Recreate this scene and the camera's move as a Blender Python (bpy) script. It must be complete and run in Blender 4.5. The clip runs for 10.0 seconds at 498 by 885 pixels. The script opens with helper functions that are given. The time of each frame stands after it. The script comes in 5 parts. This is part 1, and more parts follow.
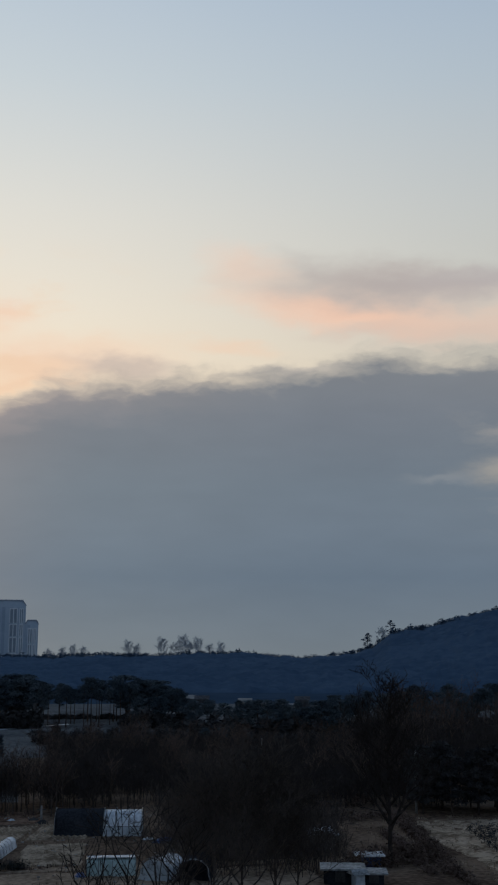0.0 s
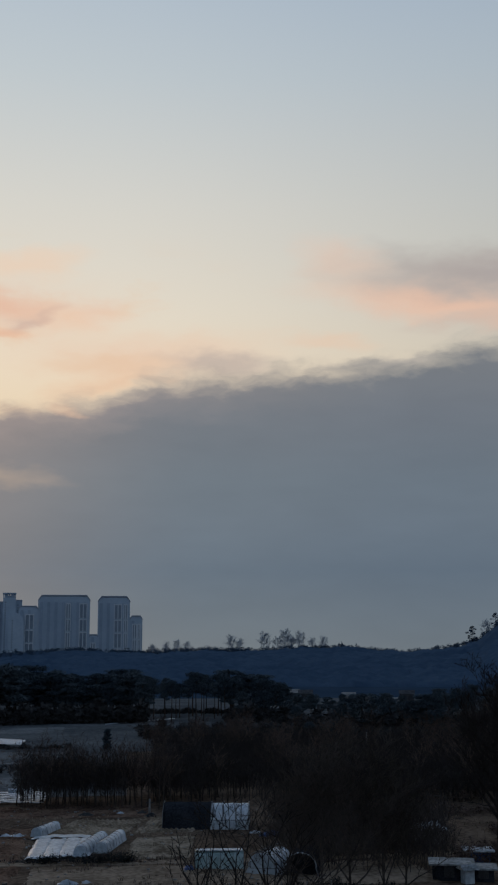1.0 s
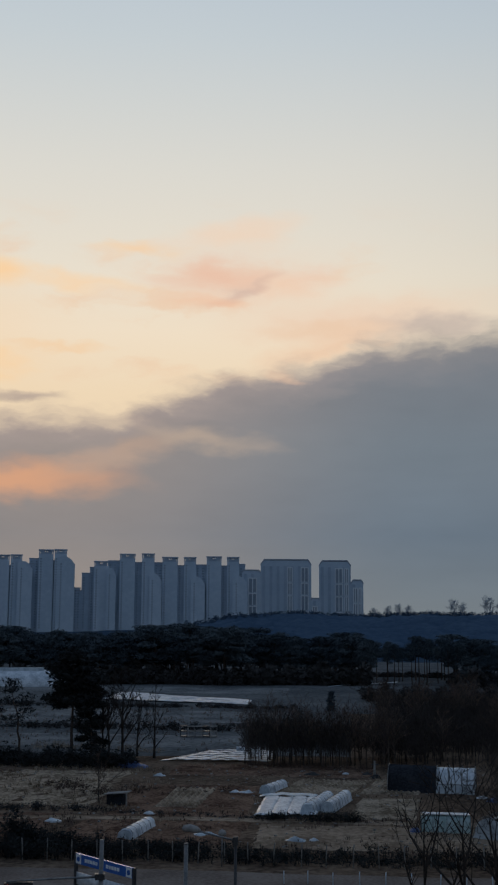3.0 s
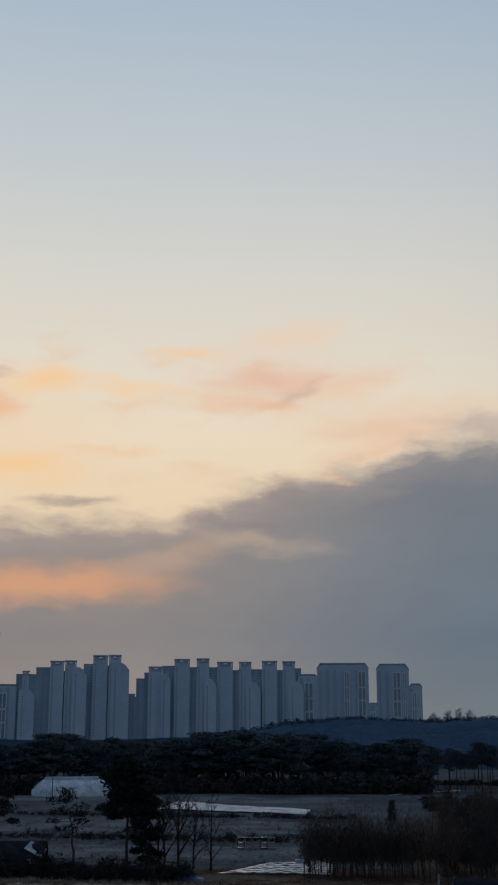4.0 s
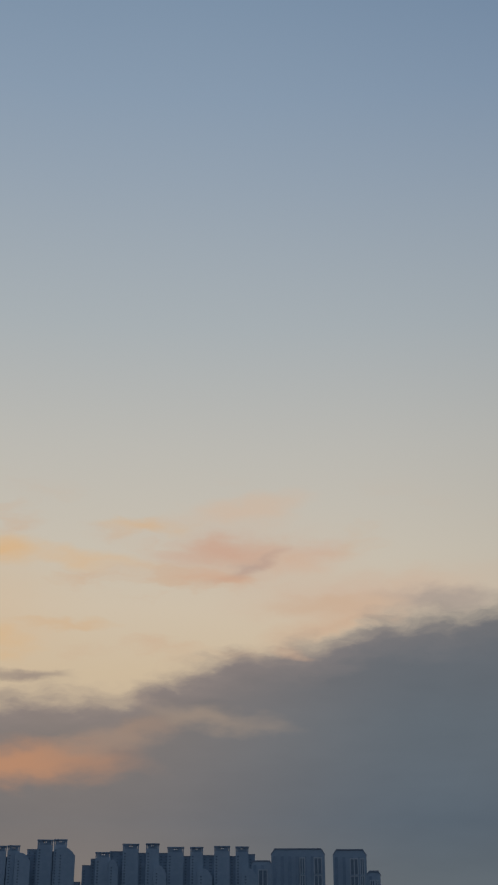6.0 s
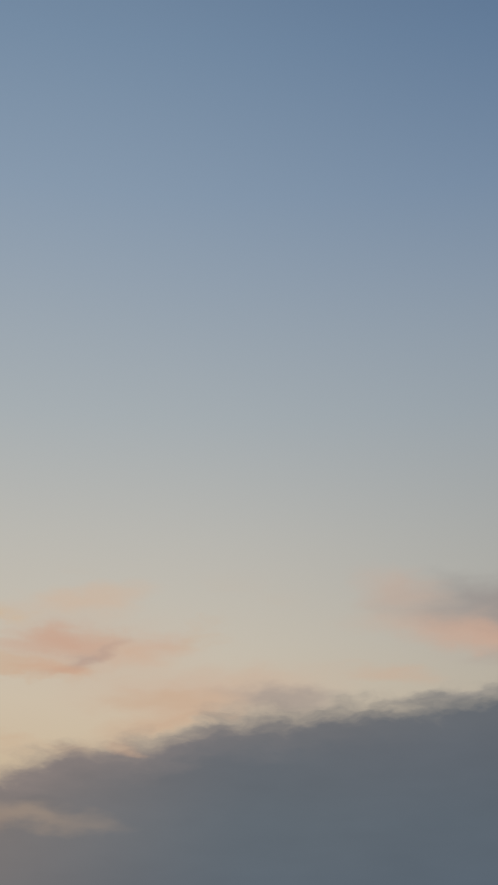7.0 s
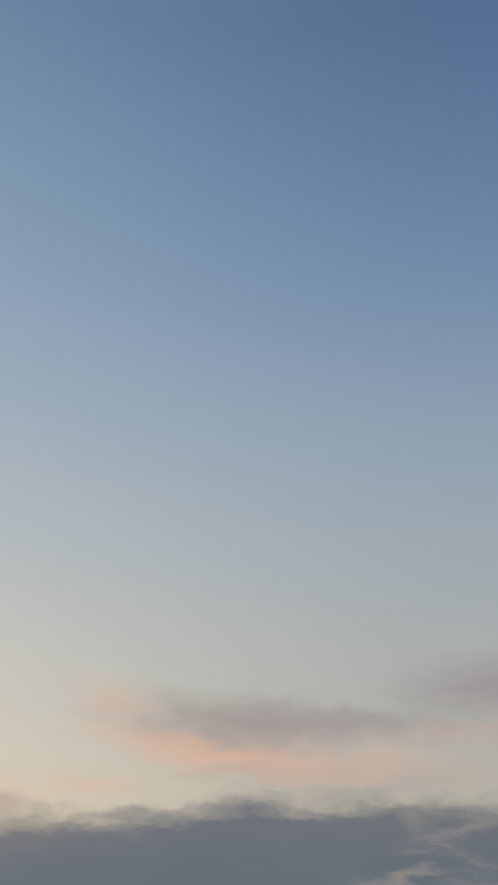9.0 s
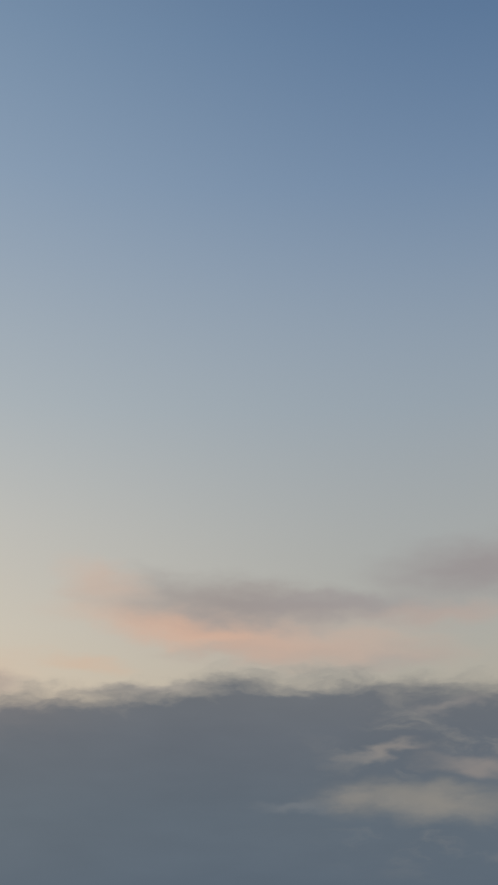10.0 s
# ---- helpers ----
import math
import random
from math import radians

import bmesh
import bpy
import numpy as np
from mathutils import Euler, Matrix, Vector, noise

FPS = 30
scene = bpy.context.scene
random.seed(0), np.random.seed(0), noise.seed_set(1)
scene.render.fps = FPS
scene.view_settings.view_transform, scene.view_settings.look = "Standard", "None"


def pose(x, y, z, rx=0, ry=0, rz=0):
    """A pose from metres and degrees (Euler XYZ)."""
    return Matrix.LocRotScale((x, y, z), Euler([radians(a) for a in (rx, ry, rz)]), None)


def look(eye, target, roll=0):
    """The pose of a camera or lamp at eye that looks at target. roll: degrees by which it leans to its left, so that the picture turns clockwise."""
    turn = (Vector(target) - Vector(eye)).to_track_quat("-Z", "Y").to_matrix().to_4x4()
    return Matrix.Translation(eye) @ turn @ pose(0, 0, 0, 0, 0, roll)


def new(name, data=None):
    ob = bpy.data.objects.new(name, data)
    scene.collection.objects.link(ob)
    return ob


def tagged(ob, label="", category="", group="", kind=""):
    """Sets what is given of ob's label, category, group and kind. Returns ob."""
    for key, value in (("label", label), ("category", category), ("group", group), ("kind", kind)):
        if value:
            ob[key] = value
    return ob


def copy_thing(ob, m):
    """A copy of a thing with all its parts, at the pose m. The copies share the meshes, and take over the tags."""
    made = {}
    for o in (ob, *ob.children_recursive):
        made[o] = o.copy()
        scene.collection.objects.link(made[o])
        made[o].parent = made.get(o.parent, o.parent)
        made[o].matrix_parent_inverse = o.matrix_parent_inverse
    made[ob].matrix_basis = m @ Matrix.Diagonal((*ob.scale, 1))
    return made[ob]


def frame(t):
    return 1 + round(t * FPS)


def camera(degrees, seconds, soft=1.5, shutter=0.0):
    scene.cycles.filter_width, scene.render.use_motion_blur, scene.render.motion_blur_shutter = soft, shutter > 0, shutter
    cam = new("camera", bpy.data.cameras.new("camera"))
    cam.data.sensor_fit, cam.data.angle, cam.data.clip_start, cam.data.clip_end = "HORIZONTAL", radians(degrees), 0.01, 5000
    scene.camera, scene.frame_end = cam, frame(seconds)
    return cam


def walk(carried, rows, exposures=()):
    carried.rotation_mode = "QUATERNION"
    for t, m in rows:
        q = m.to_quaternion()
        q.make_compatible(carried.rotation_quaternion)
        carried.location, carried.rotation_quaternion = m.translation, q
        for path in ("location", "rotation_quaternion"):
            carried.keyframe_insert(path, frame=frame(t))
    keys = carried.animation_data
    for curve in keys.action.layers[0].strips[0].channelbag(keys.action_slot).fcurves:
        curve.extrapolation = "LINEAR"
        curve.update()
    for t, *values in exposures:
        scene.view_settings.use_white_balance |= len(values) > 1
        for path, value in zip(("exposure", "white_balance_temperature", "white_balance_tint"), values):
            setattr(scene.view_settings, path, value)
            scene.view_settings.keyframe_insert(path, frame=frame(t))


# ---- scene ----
EYE_HEIGHT = 20.0
cam = camera(24.5, 10.0, soft=2.2)
# seconds, yaw to the left, pitch, roll
TURNS = [
    (0.0, -11.65, 10.71, 0.21),
    (0.5, -9.12, 10.66, 0.01),
    (1.0, -6.67, 10.43, -0.15),
    (1.5, -4.00, 10.08, -0.24),
    (2.0, -0.81, 9.14, -0.16),
    (2.5, 1.79, 8.58, -0.01),
    (3.0, 4.30, 8.64, 0.39),
    (3.2, 5.21, 8.92, 0.55),
    (4.3, 7.33, 15.92, -0.07),
    (4.5, 7.38, 17.09, -0.19),
    (5.0, 7.61, 18.49, -0.25),
    (5.2, 7.61, 19.15, -0.02),
    (6.3, 2.32, 24.03, 0.02),
    (6.5, 0.42, 25.28, 0.13),
    (7.0, -3.51, 26.95, 0.02),
    (7.5, -8.72, 28.92, -0.07),
    (8.0, -14.05, 30.66, -0.00),
    (8.5, -17.37, 32.30, -0.01),
    (9.0, -18.35, 32.19, 0.04),
    (9.5, -18.51, 28.87, 0.03),
    (10.0, -19.13, 26.47, -0.15),
]
walk(cam, [(t, pose(0, 0, EYE_HEIGHT, 90 + p, 0, yaw) @ pose(0, 0, 0, 0, 0, roll)) for t, yaw, p, roll in TURNS],
     exposures=[(0.0, 0.08), (1.0, -0.07), (1.5, -0.09), (2.0, 0.05), (3.0, 0.0), (4.5, -0.19), (5.0, -0.36), (6.5, -0.51), (8.0, -0.53), (9.0, -0.28), (10.0, -0.37)])

# ---- dusk sky, sun behind the clouds ----
world = bpy.data.worlds.new("dusk")
scene.world = world
world.use_nodes = True
wt = world.node_tree
wt.nodes.clear()


def wmath(op, a, b=0.0, c=0.0, clamp=False):
    n = wt.nodes.new("ShaderNodeMath")
    n.operation, n.use_clamp = op, clamp
    for i, v in enumerate((a, b, c)):
        if isinstance(v, (int, float)):
            n.inputs[i].default_value = v
        else:
            wt.links.new(v, n.inputs[i])
    return n.outputs[0]


def wvec(x, y, z=0.0):
    n = wt.nodes.new("ShaderNodeCombineXYZ")
    for i, v in enumerate((x, y, z)):
        if isinstance(v, (int, float)):
            n.inputs[i].default_value = v
        else:
            wt.links.new(v, n.inputs[i])
    return n.outputs[0]


def wnoise(vec, detail=4.0, rough=0.55):
    n = wt.nodes.new("ShaderNodeTexNoise")
    n.inputs["Scale"].default_value, n.inputs["Detail"].default_value, n.inputs["Roughness"].default_value = 1.0, detail, rough
    wt.links.new(vec, n.inputs["Vector"])
    return wmath("SUBTRACT", n.outputs[0], 0.5)


def wramp(fac, stops, smooth="LINEAR"):
    n = wt.nodes.new("ShaderNodeValToRGB")
    n.color_ramp.interpolation = smooth
    while len(n.color_ramp.elements) < len(stops):
        n.color_ramp.elements.new(0.5)
    for e, (p, c) in zip(n.color_ramp.elements, stops):
        e.position = p
        e.color = (*c, 1) if isinstance(c, tuple) else (c, c, c, 1)
    wt.links.new(fac, n.inputs[0])
    return n.outputs[0]


def wmix(fac, a, b, how="MIX"):
    n = wt.nodes.new("ShaderNodeMixRGB")
    n.blend_type = how
    for i, v in enumerate((fac, a, b)):
        if isinstance(v, (int, float)):
            n.inputs[i].default_value = v
        elif isinstance(v, tuple):
            n.inputs[i].default_value = (*v, 1)
        else:
            wt.links.new(v, n.inputs[i])
    return n.outputs[0]


def wspan(v, low, high):
    n = wt.nodes.new("ShaderNodeMapRange")
    n.interpolation_type = "SMOOTHSTEP"
    wt.links.new(v, n.inputs[0])
    n.inputs[1].default_value, n.inputs[2].default_value = low, high
    return n.outputs[0]


coord = wt.nodes.new("ShaderNodeTexCoord")
axes = wt.nodes.new("ShaderNodeSeparateXYZ")
wt.links.new(coord.outputs["Generated"], axes.inputs[0])
DEG = 180 / math.pi
s_az = wmath("MULTIPLY", wmath("ARCTAN2", wmath("MULTIPLY", axes.outputs[0], -1.0), axes.outputs[1]), DEG)
s_el = wmath("MULTIPLY", wmath("ARCSINE", axes.outputs[2]), DEG)

# slow and fine drift of the clouds' edges, drawn out sideways
drift = wnoise(wvec(wmath("MULTIPLY", s_az, 0.11), wmath("MULTIPLY", s_el, 0.35)), 3)
drift_2 = wnoise(wvec(wmath("MULTIPLY", s_az, 0.13), wmath("MULTIPLY", s_el, 0.4), 7.3), 3)
fine = wnoise(wvec(wmath("MULTIPLY", s_az, 0.42), wmath("MULTIPLY", s_el, 1.1), 3.1), 4, 0.5)
fine_2 = wnoise(wvec(wmath("MULTIPLY", s_az, 0.55), wmath("MULTIPLY", s_el, 1.2), 11.7), 4, 0.5)
c_az = wmath("ADD", wmath("ADD", s_az, wmath("MULTIPLY", drift, 5.0)), wmath("MULTIPLY", fine, 3.0))
c_el = wmath("ADD", wmath("ADD", s_el, wmath("MULTIPLY", drift_2, 1.2)), wmath("MULTIPLY", fine_2, 1.3))

# clear air from the warm horizon to the blue overhead
clear = wramp(wmath("MULTIPLY", s_el, 1 / 90), [
    (0.0, (0.78, 0.58, 0.38)), (11 / 90, (0.86, 0.685, 0.475)), (14 / 90, (0.865, 0.73, 0.56)), (17 / 90, (0.81, 0.733, 0.61)),
    (22 / 90, (0.705, 0.688, 0.632)), (28 / 90, (0.553, 0.609, 0.64)), (35 / 90, (0.42, 0.512, 0.618)), (39 / 90, (0.35, 0.46, 0.60)),
    (46 / 90, (0.255, 0.37, 0.525)), (52 / 90, (0.19, 0.29, 0.44)), (1.0, (0.06, 0.12, 0.25))])
to_right = wspan(s_az, 12.0, -42.0)
clear = wmix(wmath("MULTIPLY", to_right, wspan(s_el, 5.0, 50.0)), clear, wmix(1.0, clear, (0.53, 0.63, 0.76), "MULTIPLY"))
clear = wmix(wmath("MULTIPLY", wspan(s_az, 2.0, -32.0), wspan(s_el, 36.0, 14.0)), clear, wmix(1.0, clear, (0.69, 0.745, 0.80), "MULTIPLY"))


def blob(az, el, wide, high, tilt=0.0, sharp=0.25, strength=1.0):
    """The weight of a cloud: 1 inside, fading at its rim. tilt: rise in degrees for each degree to the left."""
    dx = wmath("SUBTRACT", c_az, az)
    dy = wmath("SUBTRACT", wmath("SUBTRACT", c_el, el), wmath("MULTIPLY", dx, tilt))
    dx, dy = wmath("MULTIPLY", dx, 1 / wide), wmath("MULTIPLY", dy, 1 / high)
    r = wmath("SQRT", wmath("ADD", wmath("MULTIPLY", dx, dx), wmath("MULTIPLY", dy, dy)))
    return wmath("MULTIPLY", wspan(r, 1.5, sharp), strength)


sky = clear
# high wisps that catch the last light
wisps = wspan(wnoise(wvec(wmath("MULTIPLY", c_az, 0.16), wmath("MULTIPLY", c_el, 0.55), 21.0), 5, 0.5), 0.02, 0.22)
lit = wmath("MULTIPLY", wmath("MULTIPLY", wisps, wspan(s_az, -9.0, 6.0)), wmath("MULTIPLY", wspan(s_el, 10.0, 13.0), wspan(s_el, 21.0, 17.0)))
sky = wmix(wmath("MULTIPLY", lit, 0.55), sky, (0.84, 0.56, 0.37))
for az, el, wide, high, tilt, sharp, strength, colour in [
        (5.0, 16.6, 5.5, 1.8, 0.0, 0.0, 0.35, (0.84, 0.58, 0.43)),
        (-1.5, 14.6, 6.0, 1.2, -0.05, 0.0, 0.65, (0.84, 0.60, 0.45)),
        (18.5, 14.0, 5.0, 3.0, 0.0, 0.0, 0.25, (0.92, 0.62, 0.36)),
        (-19.0, 17.3, 7.0, 1.7, 0.06, 0.0, 0.4, (0.74, 0.55, 0.46)),
        (-17.0, 17.05, 6.6, 0.95, 0.16, 0.0, 0.8, (0.84, 0.54, 0.40)),
        (-25.0, 16.2, 5.0, 0.8, 0.05, 0.1, 0.5, (0.72, 0.52, 0.42)),
        (-18.2, 18.5, 6.6, 1.3, 0.09, 0.0, 0.8, (0.40, 0.355, 0.345)),
        (-11.6, 19.6, 2.4, 1.0, 0.1, 0.1, 0.5, (0.80, 0.58, 0.46)),
        (-24.0, 18.3, 5.0, 0.8, 0.05, 0.1, 0.55, (0.40, 0.36, 0.37)),
        (-31.0, 19.8, 5.0, 1.5, 0.0, 0.0, 0.75, (0.39, 0.345, 0.35)),
        (-29.0, 17.6, 4.0, 0.7, 0.0, 0.1, 0.5, (0.62, 0.46, 0.40)),
        (6.3, 16.9, 3.2, 0.75, -0.12, 0.0, 0.75, (0.82, 0.50, 0.36)),
        (5.0, 16.3, 1.9, 0.5, -0.45, 0.0, 0.7, (0.62, 0.44, 0.37)),
        (6.5, 15.6, 2.4, 0.45, 0.0, 0.0, 0.7, (0.86, 0.52, 0.35)),
        (2.2, 16.6, 2.8, 0.8, 0.0, 0.0, 0.55, (0.88, 0.58, 0.41)),
        (9.6, 17.9, 2.0, 0.4, 0.0, 0.0, 0.7, (0.92, 0.62, 0.37)),
        (17.4, 16.6, 2.4, 0.8, -0.1, 0.0, 0.8, (0.98, 0.62, 0.31)),
        (20.6, 15.4, 1.6, 0.9, 0.0, 0.1, 0.7, (0.88, 0.50, 0.29)),
        (21.5, 16.8, 1.8, 0.35, 0.0, 0.1, 0.6, (0.44, 0.33, 0.31)),
        (13.0, 16.4, 2.4, 0.5, 0.1, 0.0, 0.6, (0.95, 0.64, 0.37)),
        (18.4, 12.4, 2.6, 0.8, 0.0, 0.0, 0.75, (0.98, 0.62, 0.31)),
        (14.0, 13.3, 2.4, 0.25, 0.0, 0.1, 0.5, (0.90, 0.60, 0.35)),
        (5.0, 19.0, 3.2, 0.8, -0.15, 0.0, 0.6, (0.88, 0.64, 0.47)),
        (0.9, 17.2, 1.5, 0.5, 0.0, 0.1, 0.35, (0.84, 0.57, 0.43)),
        (15.8, 10.8, 2.2, 0.3, 0.0, 0.1, 0.7, (0.36, 0.29, 0.27)),
        (0.6, 14.2, 3.6, 0.5, -0.05, 0.1, 0.55, (0.82, 0.56, 0.38)),
        (-5.3, 14.35, 2.8, 0.55, 0.04, 0.05, 0.55, (0.44, 0.38, 0.36)),
        (-14.5, 14.3, 3.5, 0.35, -0.06, 0.05, 0.35, (0.40, 0.37, 0.37)),
        (-21.0, 15.9, 4.5, 0.7, 0.04, 0.0, 0.2, (0.42, 0.38, 0.37)),
        (-17.5, 16.3, 2.8, 0.4, -0.1, 0.0, 0.15, (0.44, 0.38, 0.36)),
        (-26.5, 15.6, 3.0, 0.6, -0.08, 0.0, 0.3, (0.46, 0.41, 0.40)),
        (-10.5, 15.4, 2.5, 0.4, 0.1, 0.0, 0.45, (0.84, 0.58, 0.42)),
        (0.5, 13.3, 3.2, 0.6, -0.2, 0.0, 0.6, (0.84, 0.55, 0.37))]:
    sky = wmix(blob(az, el, wide, high, tilt, sharp, strength), sky, colour)

# the long grey bank, its top falling towards the glow
bank_top = wramp(wmath("MULTIPLY", wmath("ADD", c_az, 40.0), 1 / 80), [
    ((a + 40) / 80, e / 20) for a, e in [(-40, 13.7), (-32, 14.2), (-25, 14.9), (-20, 15.1), (-15, 14.6), (-11, 14.1), (-6, 13.8), (-2, 13.6),
                                         (1, 12.6), (4.4, 12.2), (8.5, 11.1), (12, 9.9), (18, 10.0), (21, 9.0), (32, 8.0)]], "EASE")
under = wmath("SUBTRACT", wmath("MULTIPLY", bank_top, 20.0), c_el)
bank = wramp(wmath("MULTIPLY", s_el, 1 / 20), [
    (0.0, (0.178, 0.205, 0.225)), (0.06, (0.168, 0.20, 0.228)), (0.2, (0.145, 0.185, 0.230)), (0.42, (0.180, 0.213, 0.248)), (0.6, (0.207, 0.222, 0.247)), (0.75, (0.25, 0.25, 0.258))])
bank = wmix(wspan(s_az, -5.0, 15.0), bank, wmix(1.0, bank, (1.8, 1.3, 1.03), "MULTIPLY"))
bank = wmix(wspan(s_az, -3.0, -18.0), bank, wmix(1.0, bank, (0.88, 0.915, 0.955), "MULTIPLY"))
bank = wmix(wmath("MULTIPLY", wspan(s_el, 6.0, 10.0), wspan(s_az, 4.0, -6.0)), bank, wmix(1.0, bank, (0.92, 0.94, 0.95), "MULTIPLY"))
mottle = wmath("ADD", 1.0, wmath("ADD", wmath("MULTIPLY", drift_2, 0.15), wmath("MULTIPLY", fine, 0.07)))
bank = wmix(1.0, bank, mottle, "MULTIPLY")
for az, el, wide, high, tilt, sharp, strength, colour in [
        (17.0, 6.55, 5.7, 1.05, -0.02, 0.2, 0.95, (0.68, 0.36, 0.215)),
        (11.0, 7.9, 3.4, 0.75, -0.2, 0.05, 0.55, (0.58, 0.39, 0.28)),
        (6.8, 8.8, 3.4, 0.6, 0.08, 0.05, 0.6, (0.52, 0.40, 0.31)),
        (10.5, 9.6, 1.6, 0.3, 0.2, 0.1, 0.5, (0.48, 0.37, 0.30)),
        (2.6, 12.2, 0.9, 0.5, 0.2, 0.1, 0.8, (0.85, 0.48, 0.30)),
        (-25.8, 11.2, 2.0, 0.3, -0.12, 0.0, 0.5, (0.46, 0.40, 0.35)),
        (-30.5, 10.6, 2.6, 0.5, 0.1, 0.0, 0.5, (0.46, 0.39, 0.34)),
        (-28.0, 9.0, 4.6, 0.9, 0.04, 0.05, 0.75, (0.38, 0.35, 0.305)),
        (-24.0, 9.2, 1.2, 0.4, 0.1, 0.1, 0.5, (0.38, 0.35, 0.31)),
        (-29.0, 13.2, 2.4, 0.3, -0.1, 0.0, 0.35, (0.46, 0.41, 0.37)),
        (-21.6, 8.8, 2.0, 0.3, 0.0, 0.1, 0.25, (0.36, 0.36, 0.36))]:
    bank = wmix(blob(az, el, wide, high, tilt, sharp, strength), bank, colour)
gaps = wspan(wnoise(wvec(wmath("MULTIPLY", c_az, 0.24), wmath("MULTIPLY", wmath("ADD", c_el, wmath("MULTIPLY", c_az, -0.12)), 0.75), 47.0), 5, 0.55), 0.0, 0.24)
gaps = wmath("MULTIPLY", wmath("MULTIPLY", gaps, wspan(s_az, -20.0, -28.0)), wspan(s_el, 5.0, 8.0))
bank = wmix(wmath("MULTIPLY", gaps, 0.4), bank, (0.40, 0.375, 0.34))
tear = wnoise(wvec(wmath("MULTIPLY", c_az, 0.3), wmath("MULTIPLY", c_el, 0.9), 33.0), 5, 0.55)
under = wmath("ADD", under, wmath("MULTIPLY", tear, 1.9))
rim = wmath("MULTIPLY", wspan(under, 2.6, 0.2), wspan(s_az, -16.0, 4.0))
bank = wmix(wmath("MULTIPLY", rim, 0.5), bank, (0.42, 0.345, 0.32))
sky = wmix(wspan(under, -0.7, 1.2), sky, bank)

# away from the glow the sky is the plain blue of dusk
nishita = wt.nodes.new("ShaderNodeTexSky")
nishita.sky_type, nishita.sun_disc = "NISHITA", False
nishita.sun_elevation, nishita.sun_rotation = radians(3), radians(-12)
dusk = wmix(1.0, wmix(1.0, nishita.outputs[0], (0.026, 0.026, 0.026), "MULTIPLY"), (0.114, 0.158, 0.234), "ADD")
aside = wspan(wmath("ABSOLUTE", wmath("ADD", s_az, 8.0)), 36.0, 78.0)
sky = wmix(aside, sky, dusk)
background = wt.nodes.new("ShaderNodeBackground")
wt.links.new(sky, background.inputs[0])
background.inputs[1].default_value = 1.0
wt.links.new(background.outputs[0], wt.nodes.new("ShaderNodeOutputWorld").inputs[0])

sun = new("sun", bpy.data.lights.new("sun", "SUN"))
sun.data.energy, sun.data.angle, sun.data.color = 0.15, radians(14), (1.0, 0.80, 0.62)
sun.matrix_world = look((0, 0, 0), (math.sin(radians(12)), -math.cos(radians(12)), -0.12))

# ---- materials ----


def material(name, dark, light, size=1.0, rough=0.9, fine=6.0, bump=0.0, metal=0.0, by_object=0.0, mid=0.5, blotch=0.5):
    """A surface that varies between two colours at two scales. size: metres of the coarse pattern."""
    m = bpy.data.materials.new(name)
    m.use_nodes = True
    nt = m.node_tree
    bsdf = nt.nodes["Principled BSDF"]
    bsdf.inputs["Roughness"].default_value, bsdf.inputs["Metallic"].default_value = rough, metal
    bsdf.inputs["Specular IOR Level"].default_value = 0.0 if rough > 0.79 else 0.4
    tc = nt.nodes.new("ShaderNodeTexCoord")
    coarse, grain = nt.nodes.new("ShaderNodeTexNoise"), nt.nodes.new("ShaderNodeTexNoise")
    for n, s, d in ((coarse, 1 / size, 4), (grain, fine / size, 5)):
        n.inputs["Scale"].default_value, n.inputs["Detail"].default_value = s, d
        nt.links.new(tc.outputs["Object"], n.inputs["Vector"])
    mix = nt.nodes.new("ShaderNodeMath")
    mix.operation = "MULTIPLY_ADD"
    mix.inputs[1].default_value = blotch
    part_2 = nt.nodes.new("ShaderNodeMath")
    part_2.operation = "MULTIPLY"
    part_2.inputs[1].default_value = 1 - blotch
    nt.links.new(grain.outputs[0], part_2.inputs[0])
    nt.links.new(coarse.outputs[0], mix.inputs[0])
    nt.links.new(part_2.outputs[0], mix.inputs[2])
    fac = mix.outputs[0]
    if by_object:
        info = nt.nodes.new("ShaderNodeObjectInfo")
        add = nt.nodes.new("ShaderNodeMath")
        add.operation = "MULTIPLY_ADD"
        add.inputs[1].default_value = by_object
        nt.links.new(info.outputs["Random"], add.inputs[0])
        sub = nt.nodes.new("ShaderNodeMath")
        sub.inputs[1].default_value = -by_object / 2
        nt.links.new(fac, sub.inputs[0])
        nt.links.new(sub.outputs[0], add.inputs[2])
        fac = add.outputs[0]
    ramp = nt.nodes.new("ShaderNodeValToRGB")
    ramp.color_ramp.elements[0].position, ramp.color_ramp.elements[1].position = mid - 0.1, mid + 0.1
    ramp.color_ramp.elements[0].color, ramp.color_ramp.elements[1].color = (*dark, 1), (*light, 1)
    nt.links.new(fac, ramp.inputs[0])
    nt.links.new(ramp.outputs[0], bsdf.inputs["Base Color"])
    if bump:
        b = nt.nodes.new("ShaderNodeBump")
        b.inputs["Distance"].default_value = bump
        nt.links.new(fac, b.inputs["Height"])
        nt.links.new(b.outputs[0], bsdf.inputs["Normal"])
    return m


